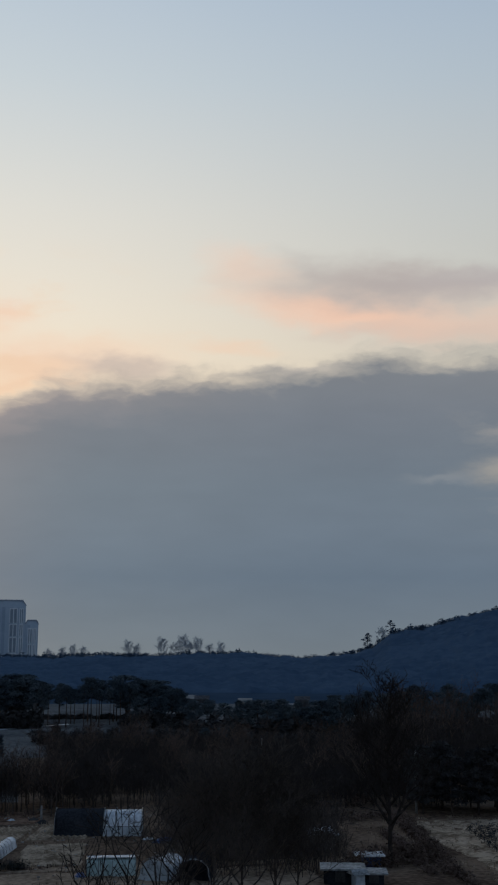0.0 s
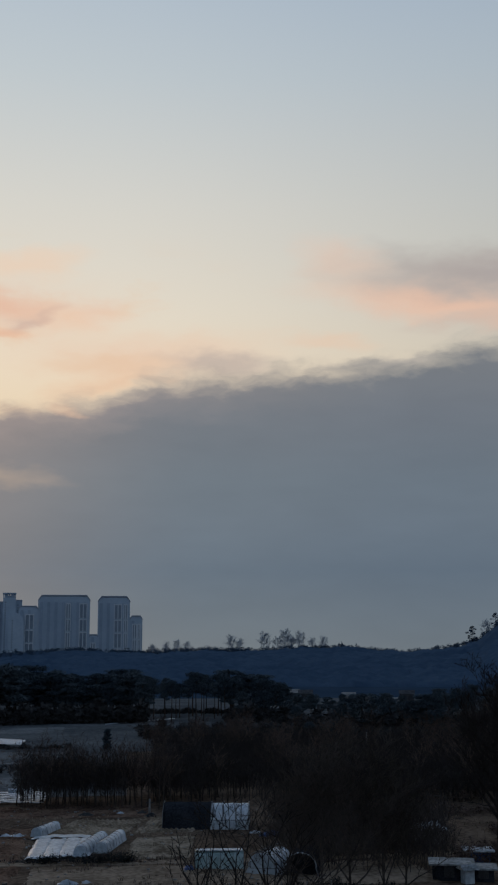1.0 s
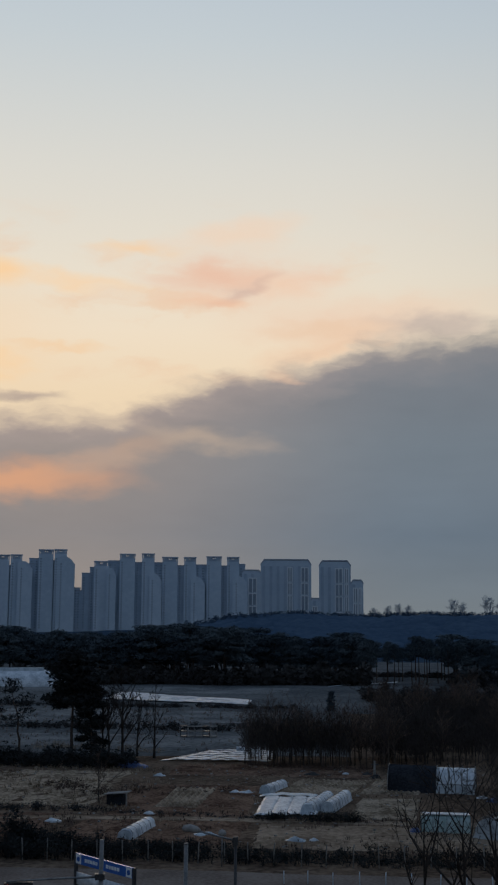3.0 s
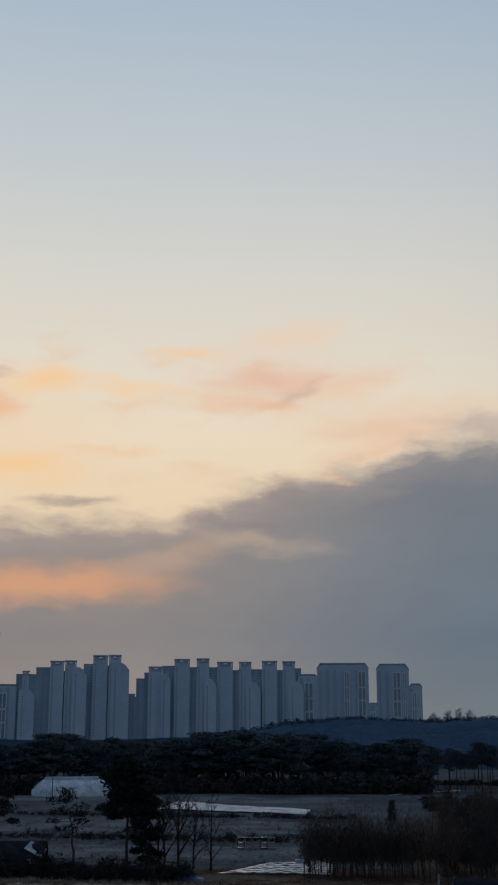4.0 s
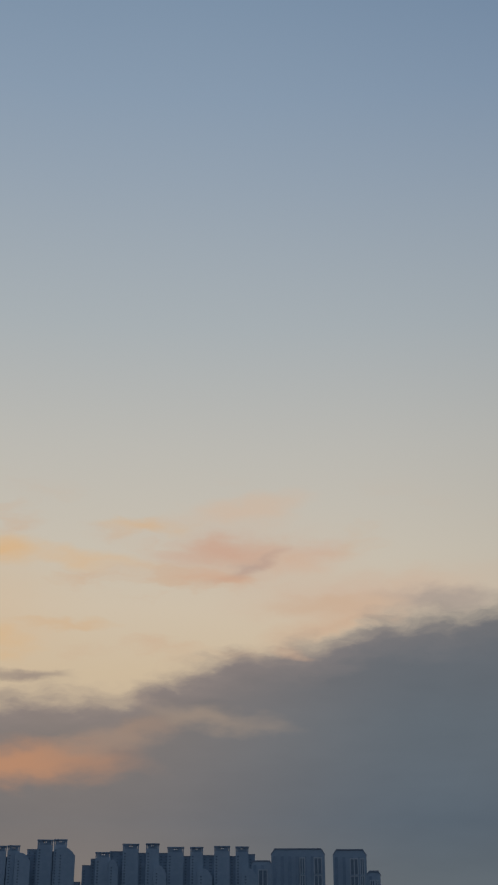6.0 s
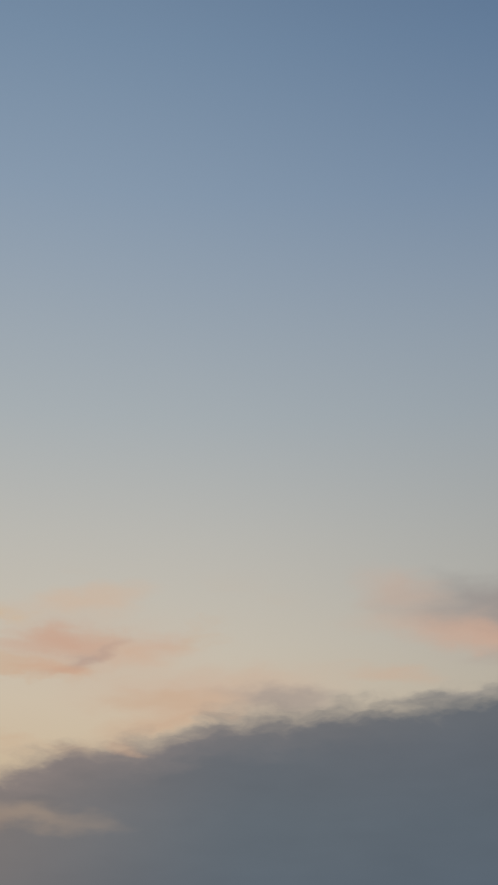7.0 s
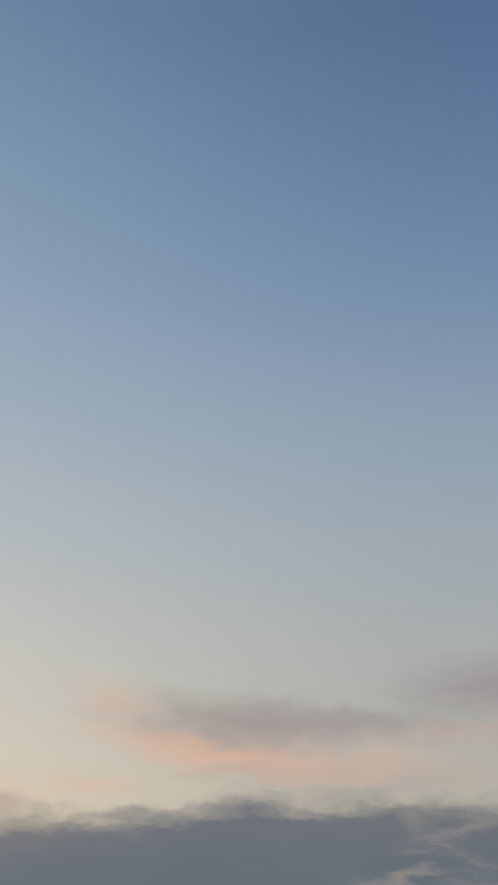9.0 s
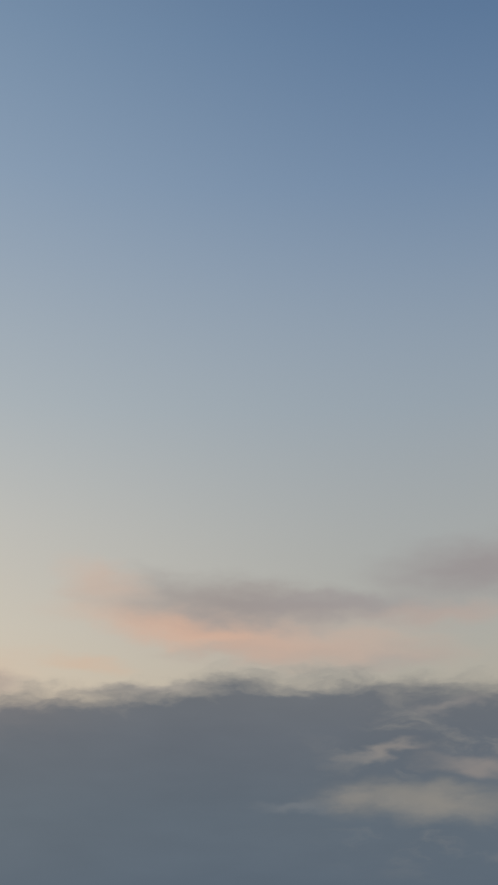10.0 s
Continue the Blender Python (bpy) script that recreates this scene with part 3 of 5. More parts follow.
def apartment(az, label, cores=(), wings=(), fronts=()):
    """A stepped apartment tower. cores carry open roof frames; wings stand between them; fronts are pale end walls that reach forward.
    Each block: offset to the right of the middle, width, height."""
    b = thing("apartment_building", label, "apartment building", *at(az, FAR), 0, az, "apartment towers")
    for x, wide, high in wings:
        s = Shape()
        s.box(x, 2, -2, x + wide, 20, high)
        s.box(x + 0.3, 1.7, high - 1.2, x + wide - 0.3, 2, high)
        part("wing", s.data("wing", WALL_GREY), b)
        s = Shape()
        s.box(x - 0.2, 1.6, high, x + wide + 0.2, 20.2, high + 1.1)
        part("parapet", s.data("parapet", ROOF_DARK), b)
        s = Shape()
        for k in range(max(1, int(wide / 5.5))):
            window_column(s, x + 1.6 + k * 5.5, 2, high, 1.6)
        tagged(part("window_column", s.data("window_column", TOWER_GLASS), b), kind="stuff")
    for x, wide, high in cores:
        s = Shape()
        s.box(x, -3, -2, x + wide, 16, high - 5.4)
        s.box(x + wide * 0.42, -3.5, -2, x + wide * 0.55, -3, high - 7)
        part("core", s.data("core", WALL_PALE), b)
        s = Shape()
        crown_frame(s, x, x + wide, -3, 12, high - 5.4)
        part("roof_frame", s.data("roof_frame", WALL_GREY), b)
        s = Shape()
        window_column(s, x + 1.6, -3, high - 7, 1.8)
        tagged(part("window_column", s.data("window_column", TOWER_GLASS), b), kind="stuff")
    for x, wide, high in fronts:
        s = Shape()
        steps = 6
        prof = [(x + wide * i / steps, high - 5 * abs(2 * i / steps - 0.7) ** 2.2) for i in range(steps + 1)]
        ring = [(x, -2)] + prof + [(x + wide, -2)]
        m_ = len(ring)
        s.add([(px, -9, pz) for px, pz in ring] + [(px, 8, pz) for px, pz in ring],
              [tuple(range(m_ - 1, -1, -1)), tuple(range(m_, 2 * m_))] + [(i, (i + 1) % m_, m_ + (i + 1) % m_, m_ + i) for i in range(m_)])
        part("end_wall", s.data("end_wall", WALL_PALE), b)
        s = Shape()
        window_column(s, x + wide * 0.2, -9, high - 6, 1.6)
        tagged(part("window_column", s.data("window_column", TOWER_GLASS), b), kind="stuff")
    return b


def slab_tower(az, wide, high, label, strips, chamfer=4.0):
    """A slab with cut top corners, a dark roof band and framed strips of glazing. strips: offset and width."""
    b = thing("apartment_building", label, "apartment building", *at(az, FAR), 0, az, "slab towers")
    x0, x1 = -wide / 2, wide / 2
    s = Shape()
    ring = [(x0, -2), (x1, -2), (x1, high - chamfer * 1.2), (x1 - chamfer, high), (x0 + chamfer, high), (x0, high - chamfer * 1.2)]
    s.add([(px, 0, pz) for px, pz in ring] + [(px, 16, pz) for px, pz in ring],
          [(0, 1, 2, 3, 4, 5), (11, 10, 9, 8, 7, 6)] + [(i, i + 6, (i + 1) % 6 + 6, (i + 1) % 6) for i in range(6)])
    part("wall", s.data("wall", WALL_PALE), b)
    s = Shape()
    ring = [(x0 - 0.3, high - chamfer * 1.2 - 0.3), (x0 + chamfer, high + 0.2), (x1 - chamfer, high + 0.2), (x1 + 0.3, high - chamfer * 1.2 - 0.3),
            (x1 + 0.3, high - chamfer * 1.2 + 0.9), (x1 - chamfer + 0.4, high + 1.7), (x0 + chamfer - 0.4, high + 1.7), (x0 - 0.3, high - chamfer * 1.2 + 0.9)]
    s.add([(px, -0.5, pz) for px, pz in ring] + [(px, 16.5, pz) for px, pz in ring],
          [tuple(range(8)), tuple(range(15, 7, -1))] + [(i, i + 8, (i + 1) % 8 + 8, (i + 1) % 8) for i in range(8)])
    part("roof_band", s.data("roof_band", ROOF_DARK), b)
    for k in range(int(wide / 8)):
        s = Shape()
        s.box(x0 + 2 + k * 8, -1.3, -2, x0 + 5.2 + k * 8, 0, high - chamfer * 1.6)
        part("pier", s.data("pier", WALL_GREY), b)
    for x, w_ in strips:
        pane, frame_ = Shape(), Shape()
        z, k = high - 8.0, 0
        while z > 3:
            tall = 16.0 if k % 2 == 0 else 13.0
            low = max(z - tall, 2)
            for c in range(2):
                pane.box(x + c * w_ / 2 + 0.5, -1.75, low + 0.6, x + (c + 1) * w_ / 2 - 0.3, -1.5, z - 0.6)
            for c in range(3):
                frame_.box(x + c * w_ / 2 - 0.5, -2.0, low, x + c * w_ / 2 + 0.5, -1.3, z)
            frame_.box(x - 0.35, -2.1, z - 0.5, x + w_ + 0.35, -1.3, z + 0.5)
            z, k = low - 1.2, k + 1
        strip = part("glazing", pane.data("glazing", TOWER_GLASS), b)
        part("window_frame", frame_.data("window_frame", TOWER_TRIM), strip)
    return b


slab_tower(2.42, 57.0, 83.0, "wide slab of flats, tinted grey-blue for haze, with cut top corners", [(2.0, 5.0), (17.0, 8.0)])
slab_tower(0.0, 35.5, 82.0, "slab of flats, tinted grey-blue for haze, with a glazed strip", [(0.5, 8.0), (11.0, 4.0)])
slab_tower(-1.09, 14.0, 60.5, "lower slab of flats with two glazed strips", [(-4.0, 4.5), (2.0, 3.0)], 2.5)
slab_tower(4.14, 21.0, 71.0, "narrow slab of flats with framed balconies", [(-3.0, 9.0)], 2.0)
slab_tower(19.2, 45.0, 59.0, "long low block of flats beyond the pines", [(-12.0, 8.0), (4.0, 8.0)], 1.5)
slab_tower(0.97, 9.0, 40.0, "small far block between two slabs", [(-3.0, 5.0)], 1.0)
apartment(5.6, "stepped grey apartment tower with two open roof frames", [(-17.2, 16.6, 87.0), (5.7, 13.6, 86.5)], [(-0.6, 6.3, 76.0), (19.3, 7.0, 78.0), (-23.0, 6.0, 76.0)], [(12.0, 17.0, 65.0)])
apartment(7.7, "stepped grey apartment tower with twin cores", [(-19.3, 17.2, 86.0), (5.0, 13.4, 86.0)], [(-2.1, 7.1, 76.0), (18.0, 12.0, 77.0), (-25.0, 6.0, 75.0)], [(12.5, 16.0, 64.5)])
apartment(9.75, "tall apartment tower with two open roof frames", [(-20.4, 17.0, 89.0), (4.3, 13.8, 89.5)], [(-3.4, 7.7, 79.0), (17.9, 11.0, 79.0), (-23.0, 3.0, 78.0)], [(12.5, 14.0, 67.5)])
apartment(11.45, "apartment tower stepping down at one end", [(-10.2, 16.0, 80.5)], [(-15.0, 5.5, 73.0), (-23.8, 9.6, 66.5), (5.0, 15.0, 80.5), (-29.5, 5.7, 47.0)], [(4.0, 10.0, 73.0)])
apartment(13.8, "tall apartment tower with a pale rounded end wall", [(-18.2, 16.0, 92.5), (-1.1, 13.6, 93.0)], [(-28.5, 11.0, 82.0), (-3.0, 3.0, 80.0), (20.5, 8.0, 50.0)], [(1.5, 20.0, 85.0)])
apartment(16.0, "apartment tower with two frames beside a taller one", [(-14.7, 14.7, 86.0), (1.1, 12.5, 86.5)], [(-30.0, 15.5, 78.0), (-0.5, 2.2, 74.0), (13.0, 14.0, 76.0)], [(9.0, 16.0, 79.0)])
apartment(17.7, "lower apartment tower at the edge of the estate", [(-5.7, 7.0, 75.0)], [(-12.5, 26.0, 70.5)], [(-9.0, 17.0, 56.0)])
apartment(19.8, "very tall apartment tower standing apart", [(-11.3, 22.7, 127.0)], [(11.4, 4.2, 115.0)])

# ---- field plots ----


def plot(name, x0, x1, y0, y1, mat, label, rows=0, rise=0.12, along="y", skew=0.0, rough=0.05, cells=26):
    """A patch of worked ground, proud of the earth, with furrows."""
    s = Shape()
    nx, ny = (rows * 6 if rows and along == "y" else cells), (rows * 6 if rows and along == "x" else cells)
    for j in range(ny + 1):
        for i in range(nx + 1):
            u, v = i / nx, j / ny
            x, y = x0 + (x1 - x0) * u, y0 + (y1 - y0) * v
            edge = min(u, 1 - u, v, 1 - v) > 0.001
            z = ground_height(x + skew * v, y) + (0.06 if edge else -0.15)
            if edge:
                x += 0.25 * noise.noise((x, y, 5))
                y += 0.4 * noise.noise((x / 2, y / 2, 9))
                z += rough * noise.noise((x * 1.3, y * 1.3, 3))
                if rows:
                    z += rise * (0.5 - 0.5 * math.cos(2 * math.pi * rows * (u if along == "y" else v)))
            else:
                x += 0.6 * noise.noise((x / 2, y / 2, 1))
                y += 0.8 * noise.noise((x / 2, y / 2, 4))
            s.v.append((x + skew * v, y, z))
    k = nx + 1
    s.f = [(j * k + i, j * k + i + 1, (j + 1) * k + i + 1, (j + 1) * k + i) for j in range(ny) for i in range(nx)]
    return tagged(new(name, s.data(name, mat, True)), label, "field", kind="structure")


plot("field_straw", -7.2, 1.6, 135.5, 147, STRAW, "furrowed plot with straw stubble", 14, 0.14, "y", 3.0)
plot("field_stubble", 2.6, 9.5, 136.5, 148, STRAW, "furrowed plot beside the greenhouse", 11, 0.14, "y", 2.5)
plot("field_cut", 1.2, 8.0, 119.5, 133, STRAW, "short stubble plot", 9, 0.15, "x", 1.5)
plot("field_red", -24, -8.6, 119, 142, SOIL_RED, "bare red-brown soil", 0)
plot("field_ridges", -19.3, -14.6, 125, 138.5, STRAW, "pale plot with old mulch ridges", 7, 0.25, "y", 0.6)
plot("field_scrub", -50, -25.5, 124.5, 152, STRAW, "scrubby plot of dry grass", 0, rough=0.3)
plot("field_garden", -26, -9, 104.5, 116.5, SOIL_RED, "kitchen garden beds of turned soil", 9, 0.15, "y", 1.0)
plot("field_back", -22, 6, 149, 161, SOIL_RED, "bare soil before the row of trees", 0)
plot("track_farm", -60, 46, 116.9, 119, DRIVE, "worn farm track", 0, cells=60)
plot("track_verge", -8, 30, 104, 116, DRIVE, "worn verge of earth and dry grass", 0, rough=0.12, cells=40)
plot("field_left", -60, -27, 104, 121, SOIL_RED, "open brown field", 0, rough=0.15)
plot("field_fallow", -75, -8, 180, 200, FALLOW, "grey fallow field", 0)
plot("field_fallow_far", -80, -5, 222, 250, FALLOW, "grey fallow field further off", 0)
plot("field_far", -110, -10, 305, 332, FALLOW, "far field before the pine belt", 0)
plot("field_slope", 47, 88, 104, 143, STRAW, "dry grass slope with rows of shrubs", 0, rough=0.2, cells=44)
plot("lot", -45, 30, 60, 95.5, PAVED, "paved lot by the street", 0, rough=0.01)

# ---- brush along ditches and hedges ----


def brush(name, ax, ay, bx, by, tall, wide, label, density=10.0, mat=BRUSH, leaf=0.16, kind="stuff", category="hedge"):
    """A ragged strip of brush from one place to another: clumps of fine leaves over upright stems."""
    s, r = Shape(), random.Random(int(ax * 7 + ay))
    length = math.hypot(bx - ax, by - ay)
    for k in range(int(length * density / 4)):
        f = r.random()
        x, y = ax + (bx - ax) * f + r.gauss(0, 0.2), ay + (by - ay) * f + r.uniform(-wide, wide) / 2
        h = tall * (0.65 + 0.6 * noise.noise((x / 3, y / 3, tall))) * r.uniform(0.6, 1.1)
        z = ground_height(x, y)
        for q in range(3):
            s.tube([(x, y, z - 0.1), (x + r.gauss(0, 0.2), y + r.gauss(0, 0.2), z + h * r.uniform(0.7, 1.2))], [0.025, 0.008], 3, False)
        leaf_cloud(s, (x, y, z + h * 0.45), 0.6 + h * 0.2, 0.5 + h * 0.15, h * 0.5, int(14 + 10 * h), leaf * (0.7 + 0.3 * h), r)
    return tagged(new(name, s.data(name, mat)), label, category, kind=kind)


def tufts(name, x0, x1, y0, y1, count, mat, label, tall=0.45):
    """Scattered tufts of dry stalks."""
    s, r = Shape(), random.Random(count + int(x0))
    for k in range(count):
        x, y = r.uniform(x0, x1), r.uniform(y0, y1)
        if noise.noise((x / 6, y / 6, 4)) < -0.1:
            continue
        z = ground_height(x, y)
        for q in range(5):
            a, h = r.uniform(0, 6.3), tall * r.uniform(0.5, 1.3)
            p = Vector((x + r.gauss(0, 0.15), y + r.gauss(0, 0.15), z))
            e = p + Vector((math.cos(a) * h * 0.5, math.sin(a) * h * 0.5, h))
            w_ = Vector((-math.sin(a), math.cos(a), 0)) * 0.045
            s.add([p - w_, p + w_, e + w_ * 0.4, e - w_ * 0.4], [(0, 1, 2, 3)])
    return tagged(new(name, s.data(name, mat)), label, "dry grass", kind="stuff")


tufts("grass", -60, -22, 122, 160, 1400, STRAW, "dry grass in the scrub plots", 0.35)
tufts("grass", -22, 10, 104, 160, 700, STRAW, "dry grass between the plots", 0.25)
tufts("grass", 42, 85, 105, 146, 1200, STRAW, "dry grass on the slope", 0.25)
tufts("weeds", -60, 20, 102, 122, 500, TWIG, "dead brown weeds by the track", 0.35)
tufts("weeds", -75, -8, 176, 262, 1000, TWIG, "dead weeds on the fallow fields", 0.5)

brush("hedge", -38, 100.5, -12, 99.5, 2.3, 5.0, "dark evergreen hedge along the lot", 70, HEDGE)
brush("hedge", -12, 99.5, 24, 100.0, 1.5, 5.0, "low dark hedge behind the fence posts", 44, HEDGE)
brush("bush", -28.2, 103, -25.2, 103, 3.9, 2.5, "tall rounded dark bush in the hedge", 80, HEDGE, category="bush")
brush("bush_row", -46, 123, -24, 122.5, 1.0, 1.6, "dark bushes along a ditch", 18, category="bushes")
brush("bush_row", -24, 122.0, -7, 118.6, 0.6, 1.4, "low weeds along the farm track", 12, category="bushes")
brush("bush_row", -8, 118.4, 2.5, 118.2, 1.6, 1.6, "bushes before the sheeted beds", 30, HEDGE, category="bushes")
brush("bush_row", 2, 118.5, 22, 117.5, 0.5, 1.6, "dry weeds by the greenhouses", 12, TWIG, category="bushes")
brush("bush_row", -60, 159, -27, 157, 3.6, 6.0, "dark undergrowth below the old pines", 50, HEDGE, 0.2, category="bushes")
brush("bush_row", -34, 139, -26, 133, 1.6, 5.0, "brown brambles in the scrub plot", 16, TWIG, category="bushes")
brush("bush_row", -27, 135, -12, 138, 0.9, 5.0, "brown weeds among the plots", 10, TWIG, category="bushes")
brush("bush_row", -12, 160, 4, 156, 1.2, 2.5, "undergrowth below the row of trees", 14, TWIG, category="bushes")
brush("bush_row", -90, 212, -8, 208, 1.7, 6.0, "dark reeds along a stream", 12, BRUSH, 0.3, category="reeds")
brush("bush_row", -90, 262, -8, 258, 1.4, 5.0, "dark bank of weeds", 9, BRUSH, 0.35, category="reeds")
brush("thicket", 6, 292, 130, 262, 4.6, 16.0, "dark thicket at the wood's edge", 20, BRUSH, 0.42, category="thicket")
brush("thicket", 28, 168, 52, 162, 2.2, 10.0, "brown undergrowth in the bare wood", 16, TWIG, 0.3, category="thicket")
brush("thicket", 22, 152, 50, 148, 1.6, 8.0, "brown brambles at the wood's foot", 16, TWIG, 0.25, category="thicket")
brush("thicket", 40, 108, 44, 134, 1.3, 4.0, "brown brambles along the slope", 16, TWIG, 0.22, category="thicket")
brush("thicket", 42, 106, 50, 148, 1.9, 7.0, "brown brambles between the sheds and the slope", 26, TWIG, 0.22, category="thicket")
brush("thicket", 33.5, 112.5, 44, 116.5, 2.6, 4.0, "brown brambles round the foot of the tall tree", 30, TWIG, 0.2, category="thicket")
brush("pampas", -46, 178, -26, 174, 1.6, 4.0, "pale dry reeds behind the old pines", 12, STRAW, 0.14, category="reeds")



def shoots(name, az0, az1, d0, d1, tall, count, label, mat=TWIG, twigs=64):
    """A haze of thin leafless twigs on slender stems over a stretch of ground."""
    s, r = Shape(), random.Random(count)
    for k in range(count):
        x, y = at(r.uniform(az0, az1), r.uniform(d0, d1))
        z, h = ground_height(x, y), tall * r.uniform(0.5, 1.0)
        s.tube([(x, y, z - 0.1), (x + r.gauss(0, 0.2), y + r.gauss(0, 0.2), z + h * 0.8)], [0.05, 0.02], 3, False)
        for q in range(twigs):
            d = Vector((r.gauss(0, 1), r.gauss(0, 1), r.gauss(0, 1))).normalized() * r.random() ** 0.5
            p = Vector((x + d.x * 1.7, y + d.y * 1.7, z + h * (0.56 + 0.38 * d.z)))
            e = p + Vector((r.gauss(0, 0.45), r.gauss(0, 0.45), r.uniform(0.2, 1.1)))
            w_ = Vector((r.gauss(0, 1), r.gauss(0, 1), 0)).normalized() * r.uniform(0.02, 0.05)
            s.add([p - w_, p + w_, e], [(0, 1, 2)])
    return tagged(new(name, s.data(name, mat)), label, "thicket", kind="stuff")


shoots("thicket", -21.0, -2.0, 164, 250, 6.0, 2800, "leafless brown wood of fine grey twigs", WOOD_HAZE)
shoots("thicket", -4.5, 4.2, 158, 172, 8.8, 120, "fine brown twigs of the tree row", WOOD_HAZE, 230)
shoots("thicket", -27.0, -17.0, 176, 246, 14.0, 1000, "tall leafless wood above the slope", WOOD_HAZE)
shoots("thicket", -16.0, -8.0, 112, 146, 4.0, 300, "leafless scrub before the bare wood", WOOD_HAZE)
brush("thicket", *at(-9.0, 350), *at(-5.6, 350), 6.0, 9.0, "dark undergrowth below the pines", 26, BRUSH, 0.5, category="thicket")
brush("thicket", *at(-1.6, 353), *at(10, 353), 7.0, 12.0, "dark undergrowth below the pines", 26, BRUSH, 0.5, category="thicket")
brush("thicket", *at(10, 353), *at(25, 353), 7.0, 12.0, "dark undergrowth below the pines", 26, BRUSH, 0.5, category="thicket")
brush("thicket", *at(-5.8, 402), *at(-1.4, 402), 2.4, 5.0, "dark undergrowth behind the pines", 20, BRUSH, 0.5, category="thicket")
brush("thicket", *at(-28, 330), *at(-8.5, 310), 6.0, 30.0, "dark undergrowth at the hill's foot", 30, BRUSH, 0.55, category="thicket")

# ---- bare wood in the middle distance ----
wood = Stand([bare_tree("bare_tree", 9, 20 + i, "leafless brown tree in the row behind the plots", 0.28, 9, (4, 4), 0.5, 0.012, 0.03, 0.5, thin=1.2) for i in range(6)])
for k in range(26):
    x = -12.5 + 21 * k / 26 + rng.uniform(-0.4, 0.4)
    tagged(wood.put(x, 163 - 0.28 * (x + 12) + rng.uniform(-2.5, 3.5), rng.uniform(0.75, 1.0), rng.uniform(0, 360)), group="row of bare trees")
for k in range(110):
    az = -21 + 19.5 * rng.random()
    d = rng.uniform(164, 252)
    x, y = at(az, d)
    if x > 40 and y < 152:
        continue
    tagged(wood.put(x, y, rng.uniform(0.75, 1.05) * (1.0 + max(0, -az - 17) * 0.13), rng.uniform(0, 360), wide=1.15), group="bare wood")
for k in range(14):
    x, y = at(-25 + 6.5 * k / 13, rng.uniform(196, 245))
    tagged(wood.put(x, y, rng.uniform(1.5, 1.9), rng.uniform(0, 360)), group="bare wood")
# evergreens and bare trees between the wood and the hill
for k in range(64):
    az = -27 + 18.5 * rng.random()
    tall = curve(az, [(-27, 15), (-20, 14), (-17, 11), (-15, 8.5), (-9, 8)]) * rng.uniform(0.75, 1.05)
    tagged(belt.put(*at(az, rng.uniform(320, 430)), tall / 15, rng.uniform(0, 360)), group="pines at the hill's foot")
for az, d, tall in [(-12.1, 300, 10.5), (-14.6, 300, 10), (-15.2, 296, 10.5), (-14.1, 305, 9), (-10.4, 282, 5), (-9.6, 285, 4.5),
                    (-9.0, 345, 9), (-9.7, 360, 9.5), (-10.5, 350, 9), (-11.2, 340, 8), (-11.8, 365, 9), (-12.7, 345, 9), (-13.3, 360, 10), (-13.9, 340, 9), (-15.8, 350, 11), (-16.3, 340, 11)]:
    tagged(belt.put(*at(az, d), tall / 15, rng.uniform(0, 360), wide=1.2), group="pines at the hill's foot")
plantation = Stand([pine_tree("plantation_pine", 8, 90 + i, "dense dark young pine above the slope", 0.22, 0.24, 18, 0.5, 140, needles=BRUSH) for i in range(3)])
for k in range(40):
    tagged(plantation.put(54.5 + 1.1 * k + rng.uniform(-0.6, 0.6), 149 - 0.3 * k + 4.5 * (k % 3) + rng.uniform(-1, 1), rng.uniform(0.85, 1.1), rng.uniform(0, 360)), group="young pines")
conifer = Stand([pine_tree("small_conifer", 5, 96, "small dark conifer in the fields", 0.02, 0.2, 30, 0.42, 230)])
for x, y, s in [(-0.9, 254, 0.9)]:
    conifer.put(x, y, s, rng.uniform(0, 360))

# ---- old pines and bare trees left of the plots ----
old = pine_tree("old_pine", 15.5, 31, "tall dark pine with a broad heavy crown", 0.48, 0.24, 26, 0.42, 210, needles=HEDGE)
old.matrix_basis = place(old, -37.6, 166)
old = pine_tree("old_pine", 11.5, 33, "crooked pine with thin spreading layers", 0.45, 0.33, 13, 0.32, 110, needles=HEDGE, lean=0.16)
old.matrix_basis = place(old, -44.9, 166)
old = pine_tree("old_pine", 11.0, 35, "dark bushy pine, green to the ground", 0.1, 0.22, 26, 0.42, 190, needles=HEDGE)
old.matrix_basis = place(old, -34.9, 167)
old = pine_tree("old_pine", 12.5, 37, "leaning pine with a flat top", 0.5, 0.28, 14, 0.36, 140, needles=HEDGE, lean=0.12)
old.matrix_basis = place(old, -58.0, 172)
for x, y, h, seed in [(-32.4, 167, 10, 41), (-30.6, 168, 12, 42), (-33.6, 168, 9.5, 43), (-28.6, 169, 8, 44)]:
    b = bare_tree("bare_tree", h, seed, "dark leafless tree with crooked limbs beside the pines", 0.2, 10, (3, 4), 0.5, 0.02, 0.08, 0.6, least=0.035, thin=1.4, twig=SHOOT, bark=SHOOT)
    b.matrix_basis = place(b, x, y)
b = bare_tree("bare_tree", 11, 45, "straight leafless tree with a long bare stem", 0.05, 8, (3, 3), 0.35, 0.018, 0.015, 0.34, least=0.03, twig=SHOOT, bark=SHOOT)
b.matrix_basis = place(b, -25.9, 167.5)
b = bare_tree("bare_tree", 5.5, 46, "small leafless tree at the ditch", 0.2, 8, (4, 4), 0.5, 0.016, 0.05, 0.55)
b.matrix_basis = place(b, -25.6, 127)
